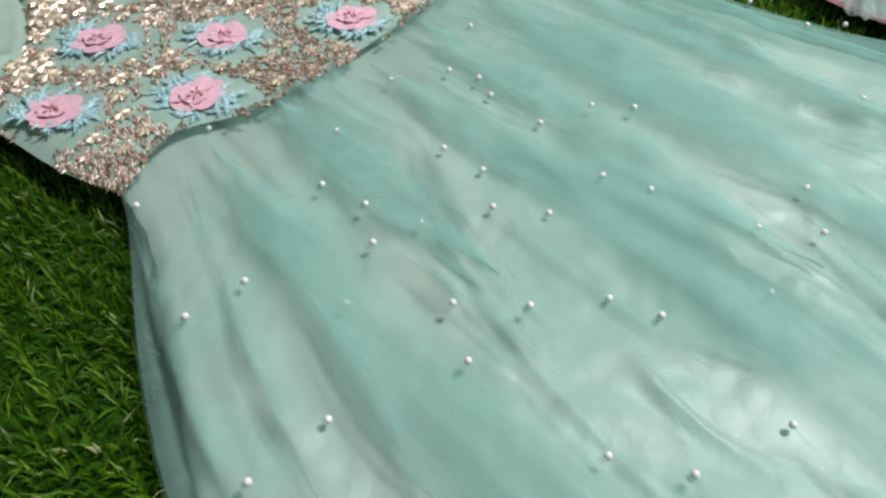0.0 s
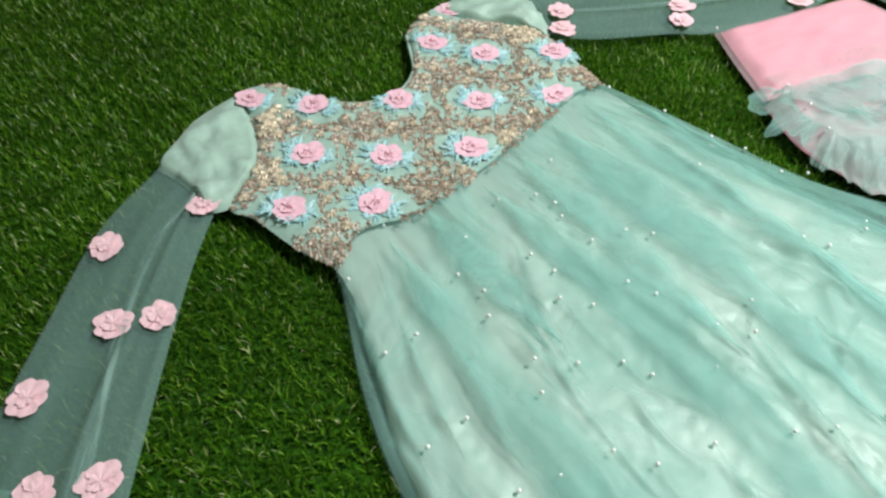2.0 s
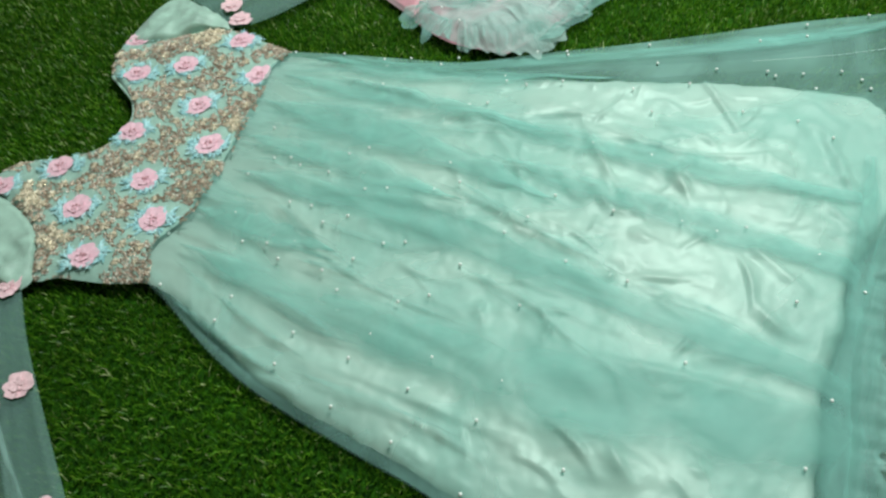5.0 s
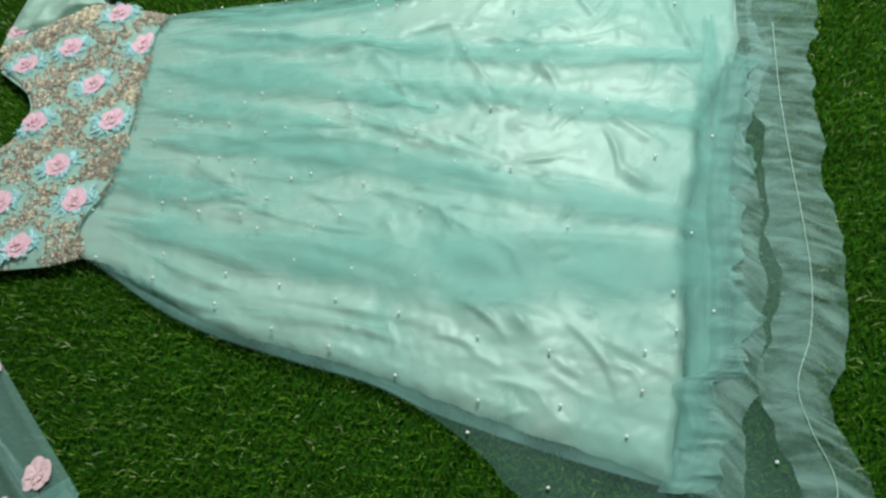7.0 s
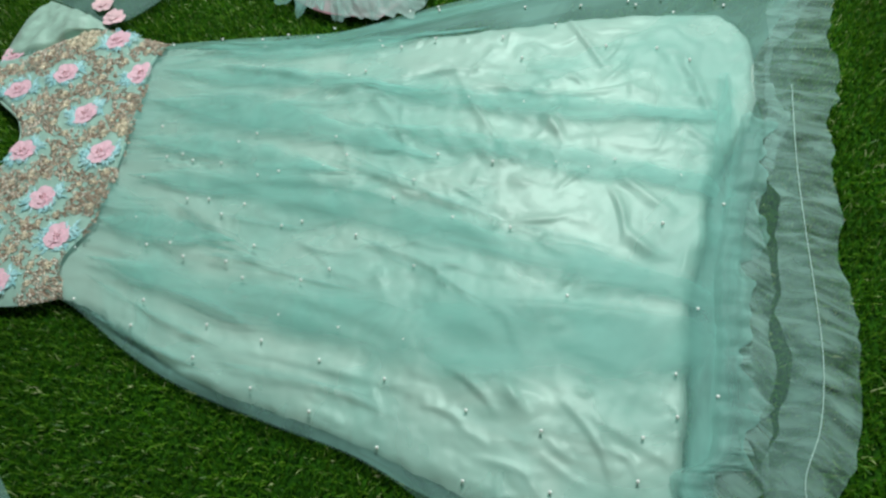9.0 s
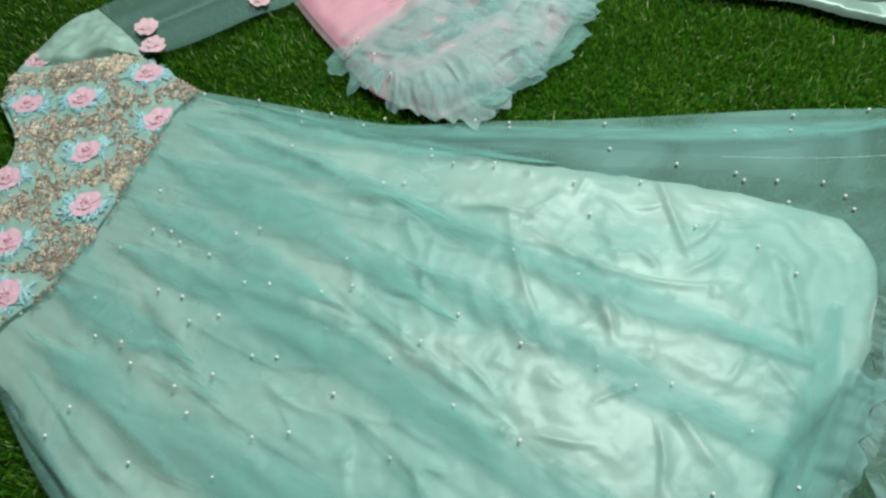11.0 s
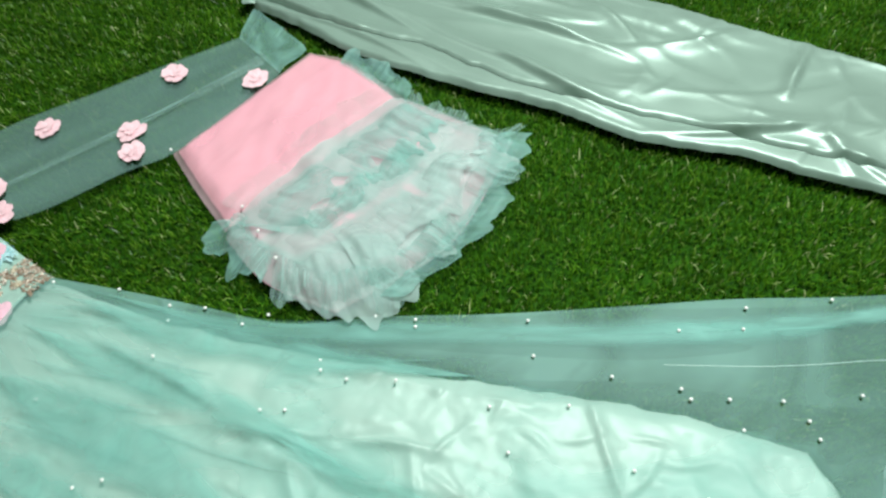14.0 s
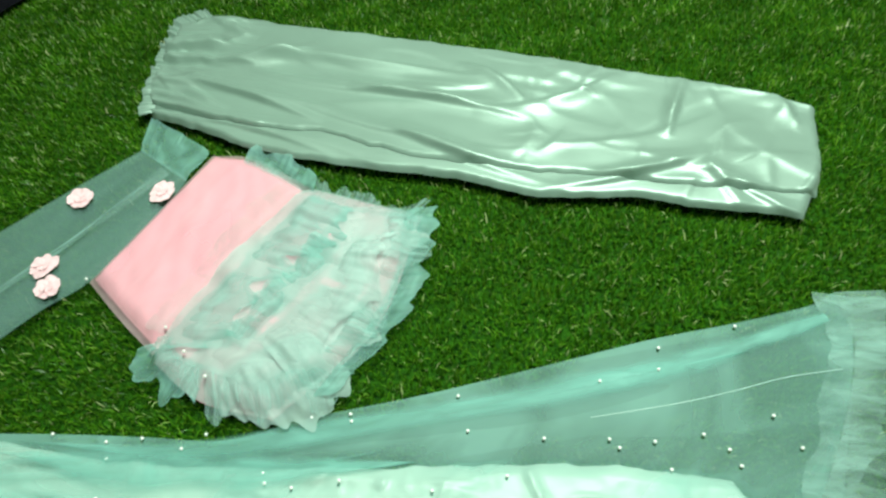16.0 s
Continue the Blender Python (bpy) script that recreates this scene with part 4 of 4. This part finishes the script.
PEARLS_FAR = [(0.476, 0.448), (0.585, 0.375), (0.661, 0.402), (0.831, 0.435), (0.616, 0.337), (0.735, 0.358), (0.548, 0.256), (0.626, 0.250), (0.805, 0.353), (0.849, 0.332), (0.516, 0.160), (0.592, 0.150), (0.675, 0.153), (0.717, 0.147), (0.549, 0.061), (0.751, 0.162), (0.833, 0.140), (0.839, 0.236), (0.624, 0.051), (0.509, -0.011), (0.513, -0.111), (0.564, -0.078), (0.699, -0.038), (0.745, -0.003), (0.809, 0.067), (0.884, 0.104), (0.813, -0.021), (0.501, -0.236), (0.600, -0.261), (0.497, -0.159), (0.595, -0.186), (0.679, -0.201), (0.780, -0.242), (0.692, -0.262), (0.762, -0.292), (0.820, -0.172), (0.785, -0.197), (0.820, -0.124), (0.865, -0.142), (0.848, -0.040), (0.584, -0.125)]
PEARLS_FLARE = [(0.432, 0.438), (0.479, 0.440), (0.595, 0.486), (0.612, 0.447), (0.696, 0.450), (0.753, 0.525), (0.818, 0.548), (0.818, 0.575), (0.905, 0.614), (0.939, 0.509), (0.865, 0.478), (0.814, 0.463), (0.766, 0.459), (0.777, 0.451), (0.891, 0.465), (0.902, 0.449), (0.965, 0.477), (0.403, 0.357)]
PEARLS_WAIST = [(0.028, -0.012), (0.176, -0.003), (0.096, 0.102), (0.120, 0.138), (0.144, 0.143), (0.207, 0.131), (0.233, 0.047), (0.261, 0.065), (0.209, 0.010), (0.348, 0.044), (0.268, 0.112), (0.360, 0.131), (0.368, 0.181), (0.248, 0.183), (0.221, 0.314), (0.132, 0.231), (0.097, 0.190), (0.291, -0.046), (0.362, 0.297), (0.264, -0.026), (0.205, 0.072), (0.402, -0.025)]
bm = bmesh.new()
bmesh.ops.create_icosphere(bm, subdivisions=2, radius=0.0021)
for f in bm.faces:
    f.smooth = True
pearl_mesh = bpy.data.meshes.new("pearl")
bm.to_mesh(pearl_mesh)
bm.free()
pearl_mesh.materials.append(M_PEARL)
over = tree_of(net_mesh)
for x, y in PEARLS_NEAR + PEARLS_FAR + PEARLS_FLARE + PEARLS_WAIST:
    p = part("pearl", pearl_mesh, M_PEARL, net_front)
    p.matrix_basis = pose(x, y, max(top_of(over, x, y), 0.006) + 0.0020)
for x, y in [(0.590, -0.296), (0.913, -0.308), (0.680, -0.349)]:
    p = part("pearl", pearl_mesh, M_PEARL, net_back)
    p.matrix_basis = pose(x, y, 0.008)

# ---- folded pink stole with net ruffles ----
stole = thing("folded_stole", "folded pink stole with layered mint net ruffles on turf", "stole", at=(0.28, 0.63, -0.011))
stole_at = Matrix.Translation((-0.28, -0.63, 0))


def stole_part(name, mesh, mat, label=""):
    ob = part(name, mesh, mat, stole, label)
    ob.matrix_parent_inverse = stole_at
    return ob


nu5, nv5 = 70, 60
pk_xy = patch([(0.083, 0.586), (0.127, 0.698), (0.173, 0.812)], [(0.211, 0.498), (0.262, 0.620), (0.330, 0.765)],
              [(0.083, 0.586), (0.148, 0.540), (0.211, 0.498)], [(0.173, 0.812), (0.240, 0.806), (0.330, 0.765)], nu5, nv5)
pz = 0.004 + rim(nu5, nv5, 0.07, 0.07, 0.10) * (0.008 + field(lambda x, y: 0.003 * n3(x * 14, y * 14, 6) + 0.002 * n3(x * 50, y * 30, 1), pk_xy[..., 0], pk_xy[..., 1]))
pk_mesh = grid_mesh("pink_panel", sheet(pk_xy, pz))
stole_part("pink_panel", pk_mesh, M_PINK, "plain pink lining panel")
v_xy = patch([(0.076, 0.581), (0.121, 0.694), (0.168, 0.815)], [(0.208, 0.490), (0.262, 0.620), (0.345, 0.765)],
             [(0.076, 0.581), (0.142, 0.533), (0.208, 0.490)], [(0.168, 0.815), (0.235, 0.815), (0.345, 0.765)], nu5, nv5)
vz = drape(v_xy, tree_of(pk_mesh), 0.0025)
stole_part("pink_veil", grid_mesh("pink_veil", sheet(v_xy, vz)), net_material("pink_veil", (0.93, 0.66, 0.70), 0.30, 0.46, 2, 2, 0.4), "sheer pale pink net over the panel")
base_xy = patch([(0.215, 0.480), (0.265, 0.620), (0.345, 0.765)], [(0.385, 0.430), (0.480, 0.560), (0.505, 0.735)],
                [(0.215, 0.480), (0.29, 0.440), (0.385, 0.430)], [(0.345, 0.765), (0.43, 0.750), (0.505, 0.735)], nu5, nv5)
bz = 0.003 + rim(nu5, nv5, 0.12, 0, 0.12) * (0.018 + field(lambda x, y: 0.008 * n3(x * 17, y * 17, 3) + 0.004 * n3(x * 45, y * 45, 8), base_xy[..., 0], base_xy[..., 1]))
base_mesh = grid_mesh("pink_underfold", sheet(base_xy, bz))
stole_part("pink_underfold", base_mesh, M_PINK, "folded pink under layer")
base_tree = tree_of(base_mesh, pk_mesh)
stole_part("pink_net", grid_mesh("pink_net", sheet(base_xy, drape(base_xy, base_tree, 0.004))), M_PINKNET, "crumpled whitish pink net")


def stole_ruffle(inner, outer, pleats, lift, seed, mat, label, rag=0.5):
    stole_part("ruffle", grid_mesh("ruffle", crumple(inner, outer, pleats, lift, seed, rag, lambda x, y: 0.9 * top_of(base_tree, x, y, 0.003))), mat, label)


MINT, PALE = "gathered mint net ruffle", "gathered whitish pink net ruffle"
stole_ruffle([(0.420, 0.460), (0.470, 0.560), (0.490, 0.650), (0.480, 0.735)], [(0.455, 0.468), (0.500, 0.550), (0.530, 0.655), (0.520, 0.748)], 26, 0.012, 1, M_CUFF, MINT)
stole_ruffle([(0.400, 0.470), (0.450, 0.570), (0.470, 0.655), (0.455, 0.735)], [(0.435, 0.468), (0.488, 0.560), (0.512, 0.660), (0.510, 0.742)], 24, 0.014, 2, M_RUFFLE, MINT)
stole_ruffle([(0.350, 0.730), (0.420, 0.725), (0.490, 0.715)], [(0.345, 0.780), (0.425, 0.762), (0.512, 0.748)], 18, 0.012, 3, M_RUFFLE, MINT)
stole_ruffle([(0.290, 0.480), (0.350, 0.475), (0.430, 0.505)], [(0.305, 0.428), (0.380, 0.412), (0.458, 0.468)], 15, 0.014, 4, M_RUFFLE, MINT, 0.6)
stole_ruffle([(0.215, 0.490), (0.250, 0.560), (0.300, 0.660), (0.345, 0.745)], [(0.300, 0.500), (0.330, 0.560), (0.390, 0.640), (0.425, 0.720)], 26, 0.014, 5, M_CUFF, MINT)
stole_ruffle([(0.245, 0.500), (0.275, 0.560), (0.325, 0.655), (0.365, 0.735)], [(0.190, 0.525), (0.215, 0.600), (0.255, 0.700), (0.300, 0.775)], 24, 0.006, 6, net_material("thin_mint_tulle", (0.58, 0.72, 0.68), 0.10, 0.27, 3, 1.5), MINT, 0.15)
stole_ruffle([(0.330, 0.505), (0.370, 0.580), (0.420, 0.660)], [(0.300, 0.520), (0.335, 0.595), (0.380, 0.680)], 16, 0.014, 7, M_CUFF, MINT)
stole_ruffle([(0.235, 0.510), (0.250, 0.490), (0.290, 0.480)], [(0.205, 0.490), (0.225, 0.440), (0.290, 0.440)], 11, 0.022, 8, M_CUFF, MINT, 0.6)
stole_ruffle([(0.225, 0.800), (0.290, 0.775), (0.350, 0.750)], [(0.235, 0.842), (0.290, 0.818), (0.345, 0.785)], 10, 0.012, 10, M_CUFF, MINT, 0.4)
stole_ruffle([(0.260, 0.480), (0.310, 0.560), (0.370, 0.660), (0.400, 0.735)], [(0.400, 0.450), (0.460, 0.550), (0.490, 0.650), (0.480, 0.735)], 22, 0.010, 12, M_PINKNET, PALE)
stole_ruffle([(0.300, 0.450), (0.340, 0.500), (0.400, 0.540)], [(0.330, 0.425), (0.400, 0.420), (0.470, 0.500)], 12, 0.012, 13, M_PINKNET, PALE)
stole_ruffle([(0.340, 0.520), (0.390, 0.590), (0.430, 0.680)], [(0.400, 0.480), (0.455, 0.560), (0.480, 0.690)], 18, 0.016, 9, M_PINKNET, PALE)
stole_flower = flower_mesh("flower_applique", 5, 0.0178, 0.0010, 12, heart=False)
stole_flower.materials.append(M_PINK)
for x, y in [(0.407, 0.664)]:
    f = part("flower_applique", stole_flower, M_PINK, stole, "pink cloth flower half hidden among the ruffles")
    f.matrix_parent_inverse = stole_at
    f.matrix_basis = pose(x, y, top_of(base_tree, x, y) + 0.001, 0, 0, 20) @ Matrix.Diagonal((0.6, 1.3, 0.6, 1))
for x, y in [(0.077, 0.581), (0.219, 0.523), (0.300, 0.462), (0.262, 0.49)]:
    p = part("pearl", pearl_mesh, M_PEARL, stole)
    p.matrix_parent_inverse = stole_at
    p.matrix_basis = pose(x, y, top_of(base_tree, x, y) + 0.012)

# ---- folded satin trousers ----
trousers = thing("satin_trousers", "pale mint satin trousers folded lengthwise with gathered waistband", "trousers", at=(0.53, 0.95, -0.011))
trousers_at = Matrix.Translation((-0.53, -0.95, 0))
nu6, nv6 = 120, 260
T_END = [(1.000, 0.785), (1.030, 0.870), (1.036, 0.981)]
T_TOP = [(0.006, 1.106), (0.110, 1.124), (0.294, 1.099), (0.539, 1.075), (0.764, 1.039), (0.929, 1.012), (1.036, 0.981)]


def trouser_fold(u, v, x, y, seed):
    drift = n3(v * 2.2, u * 2, seed)
    gather = max(0.0, 1 - v * 6) ** 1.4
    along, across = 0.99 * x - 0.13 * y, 0.13 * x + 0.99 * y
    facet = 0.0050 * abs(n3(along * 1.8, across * 10 + 0.4 * drift, seed + 1)) + 0.0014 * abs(n3(along * 6, across * 24, seed + 5))
    return (0.0075 + facet + 0.0020 * n3(x * 6 + y * 4, y * 8 - x * 3, seed + 2)
            + gather * 0.013 * n3(u * 17, v * 3, seed + 8))


def trouser_run(x, y):
    return -0.13


TROUSER_FOLDS = [
    (0.038, 1.045, 0.568, 0.997), (0.368, 0.962, 0.628, 0.923), (0.087, 0.959, 0.314, 0.890), (0.126, 1.002, 0.270, 1.047), (0.111, 0.884, 0.346, 0.835),
    (0.440, 0.877, 0.663, 0.802), (0.528, 1.032, 0.634, 0.947), (0.635, 0.941, 0.756, 1.011), (0.830, 0.902, 0.856, 1.019), (0.881, 0.854, 0.934, 0.773), (0.679, 0.794, 0.882, 0.864),
    (0.917, 0.828, 0.996, 0.779), (0.981, 0.993, 1.006, 0.939)]


def trouser_creases(xy, seed):
    return (fold_lines(xy, TROUSER_FOLDS, (0.0030, 0.0055), (0.005, 0.009), 400)
            + creases(xy, 12, seed, box_of(0.02, 0.55, 0.84, 1.12), trouser_run, 0.06, (0.12, 0.42), (0.003, 0.007), (0.002, 0.005))
            + creases(xy, 10, seed + 1, box_of(0.50, 1.00, 0.82, 1.05), trouser_run, 0.30, (0.10, 0.30), (0.004, 0.010), (0.002, 0.004))
            + creases(xy, 16, seed + 2, box_of(0.60, 1.02, 0.82, 1.06), lambda x, y: 1.1, 0.6, (0.04, 0.12), (0.002, 0.0045), (0.0015, 0.0035))
            + creases(xy, 16, seed + 3, box_of(0.02, 0.14, 0.90, 1.12), trouser_run, 0.25, (0.06, 0.16), (0.003, 0.005), (0.003, 0.006)))


t_xy = patch([(0.040, 0.884), (0.018, 0.925), (0.012, 1.010), (0.006, 1.106)], T_END,
             [(0.040, 0.884), (0.117, 0.866), (0.231, 0.835), (0.368, 0.816), (0.537, 0.806), (0.673, 0.786), (0.770, 0.799), (0.879, 0.791), (1.000, 0.785)], T_TOP, nu6, nv6)
t_xy = ragged(t_xy, 0.004, 3)
u6, v6 = np.meshgrid(np.linspace(0, 1, nu6), np.linspace(0, 1, nv6))
tz = 0.003 + rim(nu6, nv6, 0.03, 0.006, 0.008) * (field(lambda a, b, x, y: trouser_fold(a, b, x, y, 2.0), u6, v6, t_xy[..., 0], t_xy[..., 1]) + 0.7 * trouser_creases(t_xy, 40))
low_mesh = grid_mesh("under_leg", sheet(t_xy, tz))
ob = part("under_leg", low_mesh, M_TROUSER, trousers, "lower satin leg showing along the fold")
ob.matrix_parent_inverse = trousers_at
low_tree = tree_of(low_mesh)
t2_xy = patch([(0.036, 0.905), (0.020, 0.945), (0.013, 1.015), (0.008, 1.102)], [(1.024, 0.822), (1.031, 0.890), (1.034, 0.977)],
              [(0.036, 0.905), (0.117, 0.885), (0.231, 0.866), (0.330, 0.868), (0.400, 0.850), (0.500, 0.832), (0.600, 0.826), (0.730, 0.822), (0.880, 0.818), (1.024, 0.822)],
              [(0.008, 1.102)] + [(x, y - 0.004) for x, y in T_TOP[1:-1]] + [(1.034, 0.977)], nu6, nv6)
t2_xy = ragged(t2_xy, 0.004, 4)
t2z = drape(t2_xy, low_tree, 0.001) + rim(nu6, nv6, 0.03, 0, 0) * (field(lambda a, b, x, y: 0.5 * trouser_fold(a, b, x, y, 9.0), u6, v6, t2_xy[..., 0], t2_xy[..., 1]) + 0.8 * trouser_creases(t2_xy, 50))
top_mesh = grid_mesh("upper_leg", sheet(t2_xy, t2z))
ob = part("upper_leg", top_mesh, M_TROUSER, trousers, "upper satin leg with long glossy creases")
ob.matrix_parent_inverse = trousers_at
band = frill([(0.045, 0.888), (0.030, 0.945), (0.026, 1.015), (0.022, 1.100), (0.060, 1.122)], [(0.024, 0.878), (0.006, 0.935), (0.000, 1.015), (-0.004, 1.108), (0.040, 1.140)], 24, 0.018, 4, curl=0.004, ragged=0.2)
band[..., 2] += 0.006
ob = part("waistband", grid_mesh("waistband", band), M_TROUSER, trousers, "tightly gathered elastic satin waistband")
ob.matrix_parent_inverse = trousers_at

# ---- dark cloth lying at the edge of the turf ----
dark = thing("dark_cloth", "rumpled black cloth lying on the turf", "cloth", at=(-0.46, 1.24, -0.011))
d_xy = ragged(patch([(-0.62, 1.12), (-0.50, 1.10), (-0.375, 1.115)], [(-0.60, 1.40), (-0.48, 1.42), (-0.330, 1.38)],
                    [(-0.62, 1.12), (-0.63, 1.26), (-0.60, 1.40)], [(-0.375, 1.115), (-0.330, 1.20), (-0.330, 1.38)], 50, 50), 0.008, 31)
d_z = 0.003 + rim(50, 50, 0.1, 0.1, 0.1) * (0.012 + creases(d_xy, 20, 77, box_of(-0.6, -0.34, 1.12, 1.4), lambda x, y: 0.8, 0.8, (0.05, 0.2), (0.006, 0.012), (0.004, 0.010)))
ob = part("cloth_panel", grid_mesh("cloth_panel", sheet(d_xy, d_z)), M_DARK, dark)
ob.matrix_parent_inverse = Matrix.Translation((0.46, -1.24, 0))
